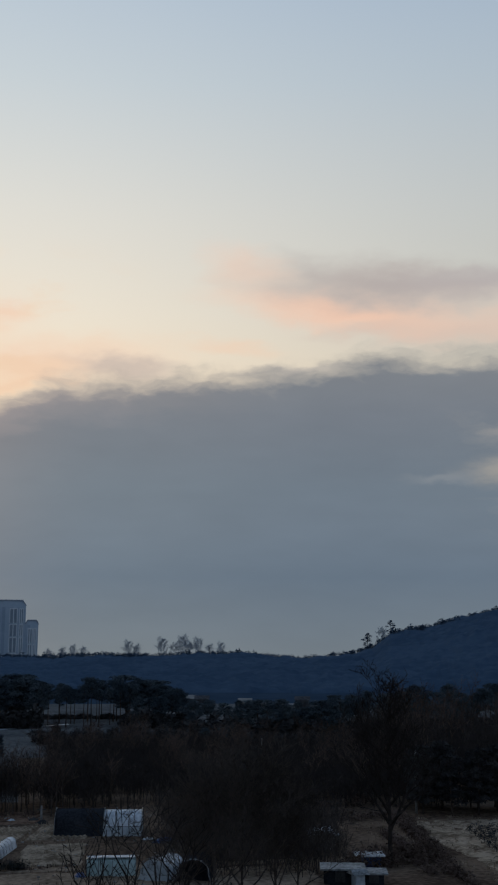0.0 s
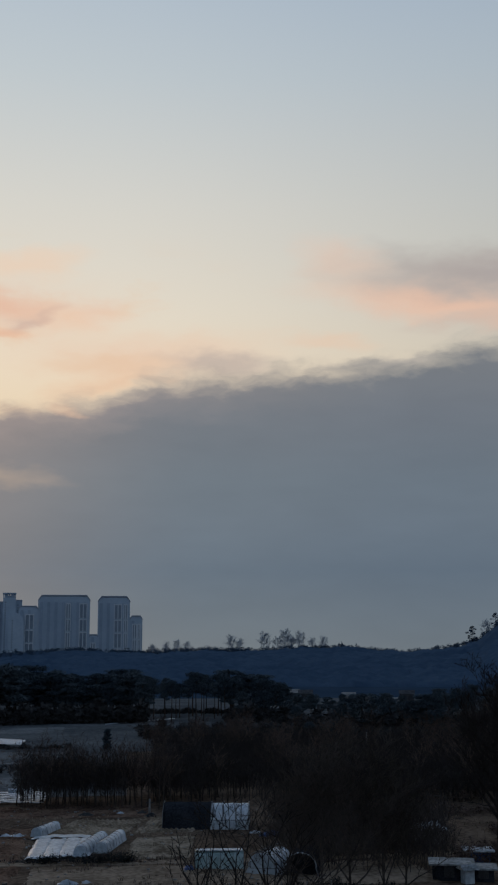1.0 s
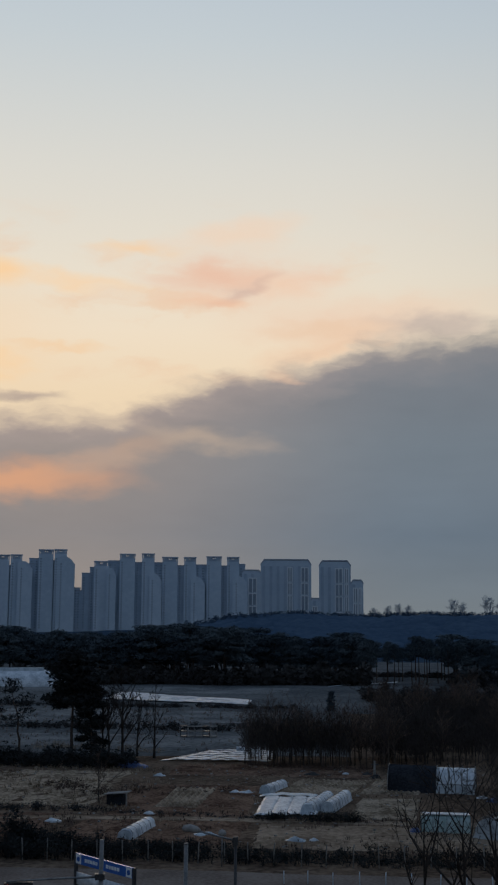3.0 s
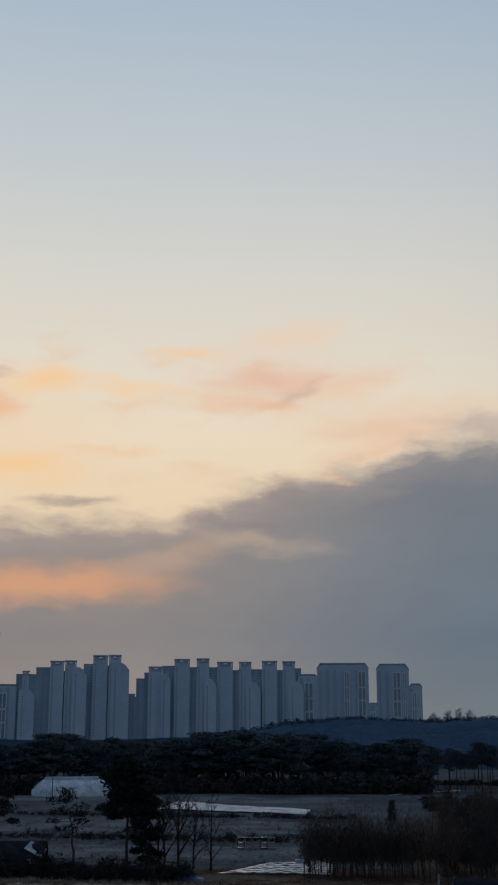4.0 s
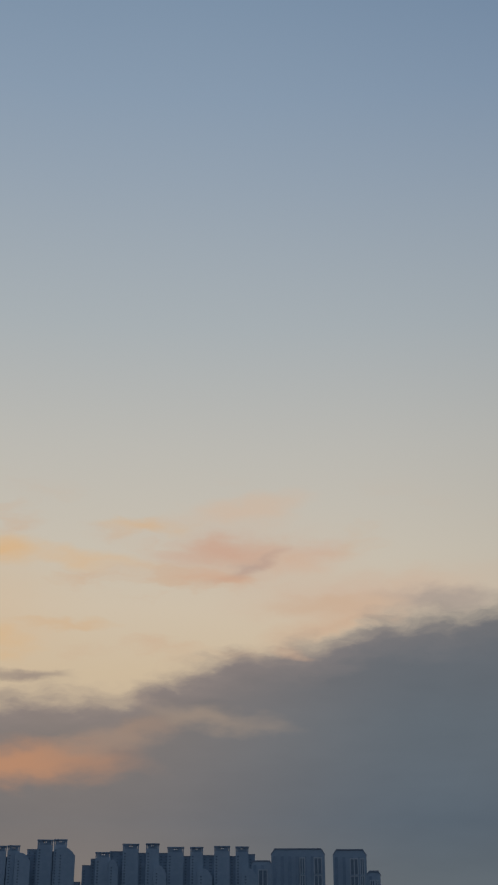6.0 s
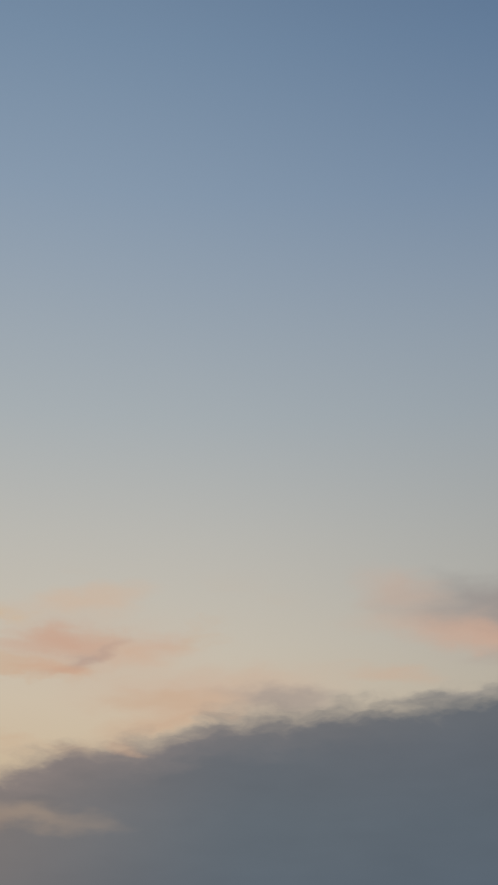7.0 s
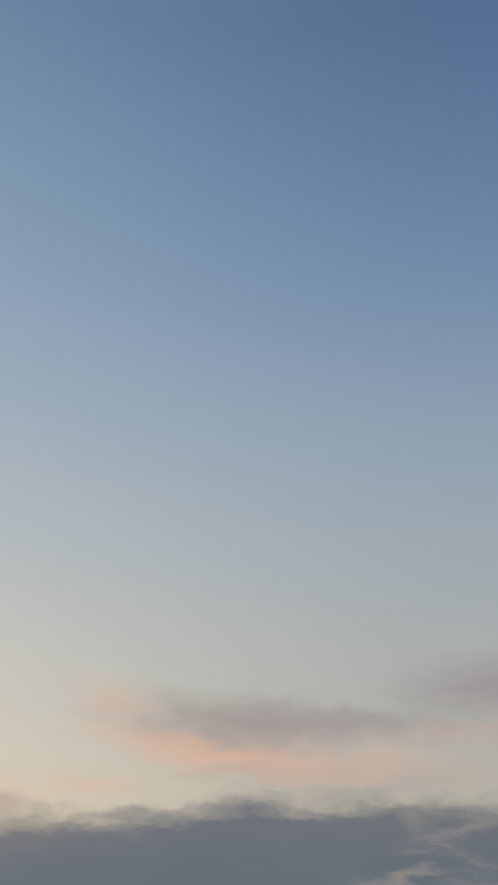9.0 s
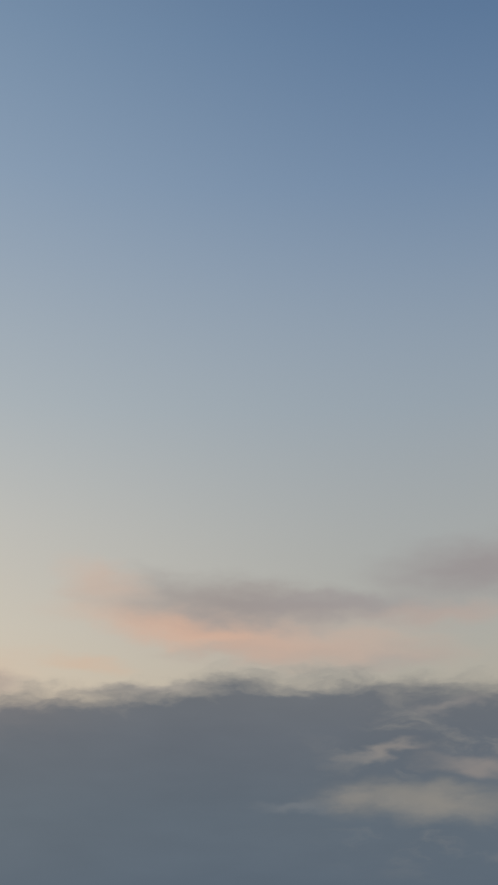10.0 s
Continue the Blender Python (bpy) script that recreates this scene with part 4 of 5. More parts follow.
b = bare_tree("bare_tree", 6.0, 47, "small leafless tree near the old hut", 0.2, 8, (4, 4), 0.5, 0.016, 0.05, 0.5)
b.matrix_basis = place(b, -47.5, 160)

# ---- near trees ----
b = bare_tree("bare_tree", 17.6, 11, "tall leafless tree with a stout dark trunk", 0.2, 24, (5, 5, 4), 0.62, 0.015, 0.03, 0.44, thin=1.5, least=0.026, twig=SHOOT, bark=SHOOT)
b.matrix_basis = place(b, 38.2, 114.5)
for x, y, h, seed in [(17.5, 98, 11.3, 12), (20.2, 100, 11.8, 13), (22.8, 99, 11.0, 14), (15.2, 101, 8.4, 15), (25.2, 101, 9.4, 49)]:
    b = bare_tree("bare_tree", h, seed, "dense leafless tree of fine brown twigs", 0.06, 20, (5, 5, 4), 0.55, 0.011, 0.05, 0.6, least=0.02, twig=BARK)
    b.matrix_basis = place(b, x, y)
for x, y, h, seed in [(4.9, 64.7, 11.0, 16), (6.9, 65.5, 11.6, 17), (8.7, 64.5, 11.4, 18), (10.3, 67, 10.8, 19)]:
    b = bare_tree("sapling", h, seed, "thin leafless tree with upswept dark shoots", 0.32, 6, (3, 3), 0.5, 0.014, 0.06, 0.6, least=0.024, thin=1.8, twig=SHOOT, bark=SHOOT)
    b.matrix_basis = place(b, x, y)

# ---- greenhouses and vinyl ----


def arch(s, x0, x1, wide, high, mid=0.0, steps=12, thick=0.06, shoulder=0.72, wave=0.0, seed=0):
    """A tunnel along x: an arched skin with thickness."""
    cols = max(2, int((x1 - x0) / 0.6)) if wave else 2
    outer = []
    for c in range(cols + 1):
        x = x0 + (x1 - x0) * c / cols
        sag = 1 - wave * (0.5 + 0.5 * math.cos(2 * math.pi * x / 1.2)) + wave * 0.6 * noise.noise((x, seed, 0))
        for q in range(steps + 1):
            a = math.pi * q / steps
            outer.append((x, mid - math.cos(a) * wide / 2 * (abs(math.sin(a)) ** 0.1 if 0 < q < steps else 1), high * math.sin(a) ** shoulder * sag))
    k = steps + 1
    n_ = len(outer)
    inner = [(x, mid + (y - mid) * (1 - 2 * thick / wide), z - thick if z > thick else z) for x, y, z in outer]
    faces = []
    for c in range(cols):
        for q in range(steps):
            a = c * k + q
            faces += [(a, a + 1, a + k + 1, a + k), (n_ + a, n_ + a + k, n_ + a + k + 1, n_ + a + 1)]
    for c in (0, cols):
        for q in range(steps):
            a = c * k + q
            faces.append((a, n_ + a, n_ + a + 1, a + 1))
    s.add(outer + inner, faces)


def hoop(s, x, wide, high, radius=0.04, mid=0.0, shoulder=0.72, steps=12):
    pts = []
    for q in range(steps + 1):
        a = math.pi * q / steps
        pts.append((x, mid - math.cos(a) * wide / 2 * (abs(math.sin(a)) ** 0.1 if 0 < q < steps else 1), high * math.sin(a) ** shoulder))
    s.tube(pts, [radius] * len(pts), 4)


def end_sheet(s, x, wide, high, mid=0.0, shoulder=0.72, steps=12, thick=0.05):
    pts = []
    for q in range(steps + 1):
        a = math.pi * q / steps
        pts.append((mid - math.cos(a) * wide / 2 * (abs(math.sin(a)) ** 0.1 if 0 < q < steps else 1), high * math.sin(a) ** shoulder))
    m_ = len(pts)
    s.add([(x, y, z) for y, z in pts] + [(x + thick, y, z) for y, z in pts],
          [tuple(range(m_)), tuple(range(2 * m_ - 1, m_ - 1, -1))] + [(i, m_ + i, m_ + (i + 1) % m_, (i + 1) % m_) for i in range(m_)])


gh = thing("greenhouse", "tunnel greenhouse, half under black net, half white vinyl", "greenhouse", 11.3, 140.4, 0, -9)
s = Shape()
arch(s, -5.0, 0.55, 5.0, 2.85, shoulder=1.0, wave=0.02)
part("net_cover", s.data("net_cover", SHADE_NET, True), gh, "black shade net")
s = Shape()
arch(s, 0.55, 5.0, 4.8, 2.72, shoulder=1.0, wave=0.02, seed=2)
part("vinyl_cover", s.data("vinyl_cover", VINYL, True), gh, "pale clouded vinyl")
for x in (-5.0, 0.6, 2.0, 3.5, 5.0):
    s = Shape()
    hoop(s, x, 5.06, 2.9, 0.045, shoulder=1.0)
    part("hoop", s.data("hoop", STEEL, True), gh)
for x, mat in ((-4.95, SHADE_NET), (4.9, VINYL_OLD)):
    s = Shape()
    end_sheet(s, x, 4.7, 2.66, shoulder=1.0)
    part("end_sheet", s.data("end_sheet", mat), gh)
s = Shape()
s.box(0.6, -2.56, 1.05, 5.0, -2.48, 1.13)
part("rail", s.data("rail", STEEL), gh)
s = Shape()
s.box(0.6, -2.52, 0, 5.0, -2.46, 1.0)
part("side_sheet", s.data("side_sheet", VINYL_OLD), gh, "grey rolled side sheet")

mint = thing("greenhouse", "small mint-coloured vinyl tunnel among the plots", "greenhouse", 10.5, 114.6, 0, -3)
s = Shape()
arch(s, -2.4, 2.2, 2.8, 1.6, shoulder=0.45, wave=0.02, seed=5)
part("vinyl_cover", s.data("vinyl_cover", MINT, True), mint, "mint vinyl")
for x in (-2.36, 2.1):
    s = Shape()
    end_sheet(s, x, 2.7, 1.52, shoulder=0.45)
    part("end_sheet", s.data("end_sheet", MINT), mint)
s = Shape()
s.box(-2.3, -0.9, 1.56, 2.1, 0.2, 1.64)
part("ridge_sheet", s.data("ridge_sheet", VINYL), mint, "white ridge sheet")
for x in (-2.4, -1.3, 0, 1.2, 2.2):
    s = Shape()
    hoop(s, x, 2.86, 1.64, 0.03, shoulder=0.45)
    part("hoop", s.data("hoop", STEEL, True), mint)

dome = thing("greenhouse", "white vinyl tunnel with a clouded end sheet", "greenhouse", 15.0, 112.0, 0, 60)
s = Shape()
arch(s, -2.2, 2.6, 3.2, 1.8, shoulder=0.9, wave=0.03, seed=8)
part("vinyl_cover", s.data("vinyl_cover", VINYL, True), dome)
s = Shape()
end_sheet(s, -2.1, 3.0, 1.9)
part("end_sheet", s.data("end_sheet", VINYL_OLD), dome, "clouded end sheet")
for x in (-2.2, -0.6, 1.0, 2.6):
    s = Shape()
    hoop(s, x, 3.25, 2.05, 0.04)
    part("hoop", s.data("hoop", STEEL, True), dome)
black = thing("greenhouse", "low tunnel under black net with a pale hoop", "greenhouse", 18.0, 111.0, 0, 75)
s = Shape()
arch(s, -2.4, 2.4, 3.2, 2.0, seed=9)
part("net_cover", s.data("net_cover", SHADE_NET, True), black)
s = Shape()
hoop(s, -2.42, 3.3, 2.06, 0.07)
part("hoop", s.data("hoop", VINYL, True), black, "pale end hoop")
s = Shape()
end_sheet(s, -1.4, 3.0, 1.9)
part("end_sheet", s.data("end_sheet", SHADE_NET), black)

big = thing("greenhouse", "broad white greenhouse with a raised ridge vent", "greenhouse", *at(15.1, 343), 0, 14)
s = Shape()
loft = []
for c in range(25):
    u = c / 24
    near_end = min(1.0, (0.12 + u * 7.0) ** 0.5, (0.16 + (1 - u) * 3.2) ** 0.6)
    for q in range(15):
        a = math.pi * q / 14
        loft.append((-13 + 26 * u, -math.cos(a) * 7 * near_end ** 0.5, 4.5 * near_end * math.sin(a) ** 0.9))
s.add(loft, [(c * 15 + q, c * 15 + q + 1, c * 15 + q + 16, c * 15 + q + 15) for c in range(24) for q in range(14)] + [tuple(range(15)), tuple(range(24 * 15 + 14, 24 * 15 - 1, -1))])
part("vinyl_cover", s.data("vinyl_cover", VINYL, True), big)
s = Shape()
s.box(-9.5, -2.2, 4.2, 5.5, 2.2, 5.0)
part("ridge_vent", s.data("ridge_vent", VINYL_OLD), big)
s = Shape()
s.tube([(-4.8, -8, 0), (-4.8, -8, 5.8)], [0.14, 0.1], 6)
tagged(new("utility_pole", s.data("utility_pole", DARK_STEEL)), "dark pole before the broad greenhouse", "pole").matrix_basis = pose(*at(15.45, 335), 0, 0, 0, 14)

hut = thing("hut", "old hut under a dark cover with a white vinyl flap", "hut", -55.0, 170, 0, 10)
s = Shape()
arch(s, -6.5, 4.5, 6, 3.4, shoulder=0.9, wave=0.03, seed=4)
part("cover", s.data("cover", SHADE_NET, True), hut)
s = Shape()
s.add([(1.6, -2.4, 2.5), (4.3, -2.9, 1.2), (4.7, -1.2, 2.2), (2.4, -0.9, 3.35), (1.6, -2.45, 2.56), (4.3, -2.96, 1.26), (4.7, -1.2, 2.27), (2.4, -0.9, 3.41)],
      [(0, 1, 2, 3), (7, 6, 5, 4), (0, 4, 5, 1), (1, 5, 6, 2), (2, 6, 7, 3), (3, 7, 4, 0)])
part("flap", s.data("flap", VINYL), hut, "white vinyl flap")
s = Shape()
s.box(2.2, -3.1, 0, 3.4, -3.0, 1.1)
part("door", s.data("door", VINYL_OLD), hut)


def sheet(name, x0, x1, y0, y1, mat, label, lift=0.25, skew=0.0, group="", seed=0, thick=0.05, cells=(16, 8), category="vinyl sheet", slope=0.0):
    """A crumpled sheet over a bed. slope: how much further off its right end lies."""
    s = Shape()
    nx, ny = cells
    top = []
    for j in range(ny + 1):
        for i in range(nx + 1):
            u, v = i / nx, j / ny
            x = x0 + (x1 - x0) * u + skew * v + 0.2 * noise.noise((i * 0.6, j * 0.6, seed))
            y = y0 + (y1 - y0) * v + slope * u + 0.25 * noise.noise((i * 0.5, j * 0.5, seed + 5))
            rise = lift * (max(0.0, min(u, 1 - u) * 6) if min(u, 1 - u) * 6 < 1 else 1.0) * (0.65 + 0.7 * noise.noise((x * 0.9, y * 0.6, seed)))
            top.append((x, y, ground_height(x, y) + 0.14 + max(rise, 0)))
    k, n_ = nx + 1, len(top)
    faces = [(j * k + i, j * k + i + 1, (j + 1) * k + i + 1, (j + 1) * k + i) for j in range(ny) for i in range(nx)]
    faces += [tuple(n_ + q for q in reversed(f)) for f in faces]
    rim = [i for i in range(nx)] + [nx + j * k for j in range(ny)] + [n_ - 1 - i for i in range(nx)] + [(ny - j) * k for j in range(ny)]
    faces += [(a, n_ + a, n_ + b, b) for a, b in zip(rim, rim[1:] + rim[:1])]
    s.add(top + [(x, y, z - thick) for x, y, z in top], faces)
    return tagged(new(name, s.data(name, mat, True)), label, category, group)


def mound(name, x, y, rx, ry, high, mat, label, category, seed):
    """A lumpy heap or a tarp drawn over one."""
    s = Shape()
    rings, sides = 7, 18
    z0 = ground_height(x, y)
    for i in range(rings + 1):
        f = i / rings
        for j in range(sides):
            a = 2 * math.pi * j / sides
            k_ = 1 + 0.45 * noise.noise((math.cos(a) * 1.3 + seed, math.sin(a) * 1.3, f * 2))
            z = 0.62 * high * (1 - f ** 1.5) * (1 + 0.8 * noise.noise((math.cos(a) * f * 2.2, math.sin(a) * f * 2.2, seed)))
            s.v.append((x + math.cos(a) * rx * f * k_, y + math.sin(a) * ry * f * k_, z0 + z - (0.1 if i == rings else 0) + 0.05))
    for i in range(rings):
        for j in range(sides):
            a, b_ = i * sides + j, i * sides + (j + 1) % sides
            s.f.append((a, a + sides, b_ + sides, b_))
    return tagged(new(name, s.data(name, mat, True)), label, category)


for k in range(4):
    x = -8.3 + k * 1.58
    sheet("vinyl_sheet", x, x + 1.72, 120.2 + 0.25 * k, 132.6 - 0.1 * k, VINYL, "crumpled white vinyl over a vegetable bed", 0.2, 0.4, "sheeted beds", k, cells=(6, 16))
sheet("vinyl_sheet", -8.6, -2.2, 132.8, 134.6, VINYL_OLD, "grey-white vinyl at the head of the beds", 0.25, 0.3, "sheeted beds", 17)


def row_cover(x, y, turn, length, wide, high, label, seed):
    t_ = thing("row_cover", label, "row cover", x, y, ground_height(x, y) + 0.05, turn, "row covers")
    s = Shape()
    arch(s, -length / 2, length / 2, wide, high, wave=0.07, seed=seed)
    part("vinyl_cover", s.data("vinyl_cover", VINYL, True), t_)
    for e in (-length / 2 + 0.02, length / 2 - 0.07):
        s = Shape()
        end_sheet(s, e, wide * 0.97, high * 0.9)
        part("end_sheet", s.data("end_sheet", VINYL_OLD), t_)
    for q in range(int(length / 1.3)):
        s = Shape()
        hoop(s, -length / 2 + 0.4 + q * 1.3, wide + 0.03, high + 0.02, 0.02)
        part("hoop", s.data("hoop", STEEL), t_)


row_cover(-18.4, 109.4, 81, 7.0, 1.5, 0.95, "low white row cover in the kitchen garden", 1)
row_cover(-7.2, 137.6, 70, 5.5, 1.4, 1.0, "short white row cover behind the sheets", 2)
row_cover(-1.9, 126.4, 77, 9.5, 1.5, 1.15, "white row cover beside the sheeted beds", 3)
row_cover(0.1, 127.6, 77, 9.0, 1.5, 1.15, "white row cover at the end of the beds", 4)
row_cover(-13.0, 175.5, 4, 3.5, 1.3, 0.9, "rolled white cover behind the mulched beds", 6)
for k in range(6):
    y = 163.8 + k * 2.35
    sheet("mulch_strip", -24.5 + 1.0 * k, -9.5, y, y + 1.35, VINYL, "long white mulch strip on a raised bed", 0.25, 0.6, "mulch strips", 30 + k, cells=(24, 3))
for k in range(5):
    y = 279.5 + k * 5.0
    sheet("mulch_strip", -56.0, -20.0, y, y + 4.7, VINYL, "broad white vinyl strip in the far field", 0.25, 0.0, "far vinyl strips", 50 + k, cells=(24, 3), slope=-11.5 - 2.6 * k)
sheet("lane", -2.0, 19.5, 340, 343, VINYL_OLD, "pale lane behind the pine grove", 0.1, 0.0, "", 70, cells=(16, 3), category="lane", slope=28.0)
for x, y, wx, wy, h, mat, label in [
        (-10.2, 136.0, 1.8, 0.9, 0.4, VINYL, "small heap of white vinyl"), (-11.6, 136.2, 1.3, 0.8, 0.35, VINYL, "small heap of white vinyl"),
        (-19.0, 120.5, 1.3, 0.8, 0.45, VINYL, "white bag by the farm track"), (-27.8, 115.5, 1.9, 1.2, 0.45, VINYL_OLD, "pale heap of old vinyl"),
        (-12.0, 108.8, 2.6, 0.9, 0.5, VINYL_OLD, "pale heap of rubble and vinyl"), (-3.6, 107.6, 2.2, 0.8, 0.5, VINYL_OLD, "pale heap of bags"),
        (-2.0, 107.9, 1.2, 0.7, 0.4, VINYL, "white bag among the weeds"), (1.3, 152.4, 1.1, 0.6, 0.35, VINYL, "white tub on bare soil"),
        (16.4, 134.5, 1.6, 0.7, 0.35, VINYL, "white sheet beside the greenhouse"), (9.2, 118.5, 2.0, 0.6, 0.35, VINYL, "white bench top by the mint tunnel"),
        (5.0, 149.5, 1.6, 1.0, 0.6, BRUSH, "dark heap of compost"), (4.0, 152.3, 1.5, 1.0, 0.5, BRUSH, "dark heap of compost"),
        (-3.0, 151.0, 2.2, 1.0, 0.5, BRUSH, "dark heap of weeds"), (-22.2, 148, 1.5, 0.8, 0.4, VINYL_OLD, "pale heap by the blue tarp")]:
    mound("cover_sheet" if mat is not BRUSH else "compost_mound", x, y, wx / 2, wy / 2, h, mat, label, "heap", x)
mound("tarp", -27.2, 156.0, 2.4, 1.2, 1.3, BLUE_TARP, "blue tarp over a low heap", "tarp", 81)
mound("tarp", 18.0, 132.6, 1.5, 0.8, 0.8, BLUE_TARP, "blue tarp over a low stack", "tarp", 82)
mound("tarp", 7.5, 113.4, 0.6, 0.5, 0.6, BLUE_TARP, "blue sheet beside the mint tunnel", "tarp", 83)

# pale stones and scraps over the plots
s, r_ = Shape(), random.Random(12)
for k in range(420):
    x, y = r_.uniform(-45, 20), r_.uniform(104, 158)
    w_, z = r_.uniform(0.04, 0.17), ground_height(x, y) + 0.08
    s.box(-w_, -w_ * 0.7, 0, w_, w_ * 0.7, w_ * r_.uniform(0.4, 0.9), pose(x, y, z, r_.uniform(-15, 15), r_.uniform(-15, 15), r_.uniform(0, 180)))
tagged(new("scraps", s.data("scraps", CONCRETE)), "pale stones and scraps over the plots", "debris", kind="stuff")

# rack of white frames in the field
rack = thing("frame_rack", "rack of white timber frames in the field", "rack", -22.0, 196, 0, 5)
for k in range(5):
    x = -3.9 + k * 1.25
    s = Shape()
    for z in (0.15, 0.95, 1.75):
        s.box(x, -0.5, z, x + 1.15, 0.5, z + 0.12)
    for q in (x, x + 1.05):
        s.box(q, -0.5, 0, q + 0.1, -0.4, 1.9 - 0.25 * (k % 3))
    part("shelf_frame", s.data("shelf_frame", CONCRETE if k % 3 else DARK_STEEL), rack)

# lean-to at the ditch
shed = thing("lean_to", "small lean-to with a pale tin roof", "shed", -23.3, 126, 0, -12)
s = Shape()
s.box(-1.3, -0.8, 1.2, 1.4, 0.8, 1.28, Matrix.Rotation(radians(-6), 4, "Y"))
part("roof", s.data("roof", CONCRETE), shed, "pale tin roof")
s = Shape()
s.box(-1.25, -0.2, 0, 0.6, 0.7, 1.05)
part("wall", s.data("wall", SHADE_NET), shed)
s = Shape()
s.box(1.2, -0.75, 0, 1.3, -0.65, 1.35)
part("post", s.data("post", CONCRETE), shed)


def low_house(name, x, y, turn, wide, deep, wall_h, roof_h, wall, roof, label, category="house", doors=1, flat=False):
    h_ = thing(name, label, category, x, y, ground_height(x, y), turn)
    s = Shape()
    s.box(-wide / 2, -deep / 2, -0.3, wide / 2, deep / 2, wall_h)
    part("wall", s.data("wall", wall), h_)
    s = Shape()
    o = 0.35
    if flat:
        s.box(-wide / 2 - o, -deep / 2 - o, wall_h, wide / 2 + o, deep / 2 + o, wall_h + 0.14, Matrix.Rotation(radians(2), 4, "X"))
    else:
        a, b_, e = wide / 2 + o, deep / 2 + o, wall_h
        s.add([(-a, -b_, e), (a, -b_, e), (a, 0, e + roof_h), (-a, 0, e + roof_h), (-a, b_, e), (a, b_, e)],
              [(0, 1, 2, 3), (3, 2, 5, 4), (0, 3, 4), (1, 5, 2), (0, 4, 5, 1)])
    part("roof", s.data("roof", roof), h_)
    for k in range(doors):
        s = Shape()
        x_ = -wide / 2 + wide * (k + 0.6) / (doors + 0.4)
        s.box(x_ - 0.45, -deep / 2 - 0.05, 0.3, x_ + 0.45, -deep / 2 + 0.02, min(2.1, wall_h - 0.1))
        part("door", s.data("door", DARK_STEEL), h_)
    return h_


low_house("farm_shed", 30.6, 105.6, -14, 3.4, 2.2, 1.4, 0, SHADE_NET, OLD_SHEET, "low shed with a patched pale sheet roof", "shed", 1, True)
low_house("farm_shed", 33.3, 104.6, -14, 1.6, 1.8, 1.1, 0, SHADE_NET, OLD_SHEET, "small shed joined to a longer one", "shed", 1, True)
low_house("storage_box", 35.6, 113.6, -8, 2.2, 1.6, 1.1, 0, BLUE_TARP, VINYL, "blue storage box under white vinyl", "box", 0, True)
low_house("field_hut", 34.0, 125.4, 24, 2.0, 2.6, 1.4, 0.8, CONCRETE, VINYL_OLD, "small pale hut with a pitched roof", "hut", 0)
low_house("kiln_hut", 31.4, 103.4, 10, 0.9, 0.9, 1.2, 0.4, VINYL_OLD, OLD_SHEET, "small white tank beside the sheds", "tank", 0)
for az, d, w_, h_, wall, roof in [(-9.4, 520, 6, 2.6, ROOFING, ROOFING), (-8.8, 535, 5, 2.4, ROOFING, CONCRETE), (-11.5, 470, 5, 3.2, CONCRETE, CONCRETE), (-12.3, 440, 6, 2.6, ROOFING, CONCRETE),
                                  (-14.3, 500, 6, 3.0, ROOFING, ROOFING), (-13.6, 420, 4, 3.0, ROOFING, CONCRETE), (8.5, 392, 4, 3.0, VINYL_OLD, CONCRETE), (7.7, 388, 3, 3.0, VINYL_OLD, CONCRETE), (2.1, 388, 3, 2.6, CONCRETE, ROOFING)]:
    tagged(low_house("farmhouse", *at(az, d), az, w_, 6, h_, 1.6, wall, roof, "pale farmhouse half hidden behind trees", "house", 2), group="far farmhouses")

# rows of clipped shrubs on the slope
shrub_s = Shape()
r_ = random.Random(3)
for q in range(4):
    leaf_cloud(shrub_s, (r_.gauss(0, 0.15), r_.gauss(0, 0.15), 0.35 + 0.15 * q), 0.42, 0.42, 0.3, 26, 0.13, r_)
shrub_s.tube([(0, 0, -0.1), (0, 0, 0.5)], [0.04, 0.03], 5)
shrub = shrub_s.data("shrub", BRUSH)
for i in range(12):
    for j in range(7):
        x, y = 51.4 + i * 1.25 + 0.35 * j + rng.uniform(-0.2, 0.2), 117.0 + j * 2.5 - 0.3 * i + rng.uniform(-0.25, 0.25)
        ob = tagged(new("shrub", shrub), "small dark shrub planted in a row on the slope", "shrub", "planted shrubs")
        ob.matrix_basis = place(ob, x, y, rng.uniform(0.8, 1.15), rng.uniform(0, 360))

# poles
for x, y, h, mat, label in [(53.5, 149.5, 8.0, CONCRETE, "grey concrete pole at the wood's edge"), (48.5, 222, 5.2, CONCRETE, "slender grey pole before the thicket"), (60.0, 216.5, 3.8, CONCRETE, "grey pole at the thicket"), (4.9, 150.5, 2.0, CONCRETE, "pale post beside the greenhouse")]:
    p_ = thing("utility_pole", label, "pole", x, y, ground_height(x, y))
    s = Shape()
    s.tube([(0, 0, -0.2), (0, 0, h)], [0.17, 0.11], 8)
    part("shaft", s.data("shaft", mat, True), p_)
    s = Shape()
    s.box(-0.5, -0.05, h - 0.5, 0.5, 0.05, h - 0.4)
    part("cross_arm", s.data("cross_arm", DARK_STEEL), p_)

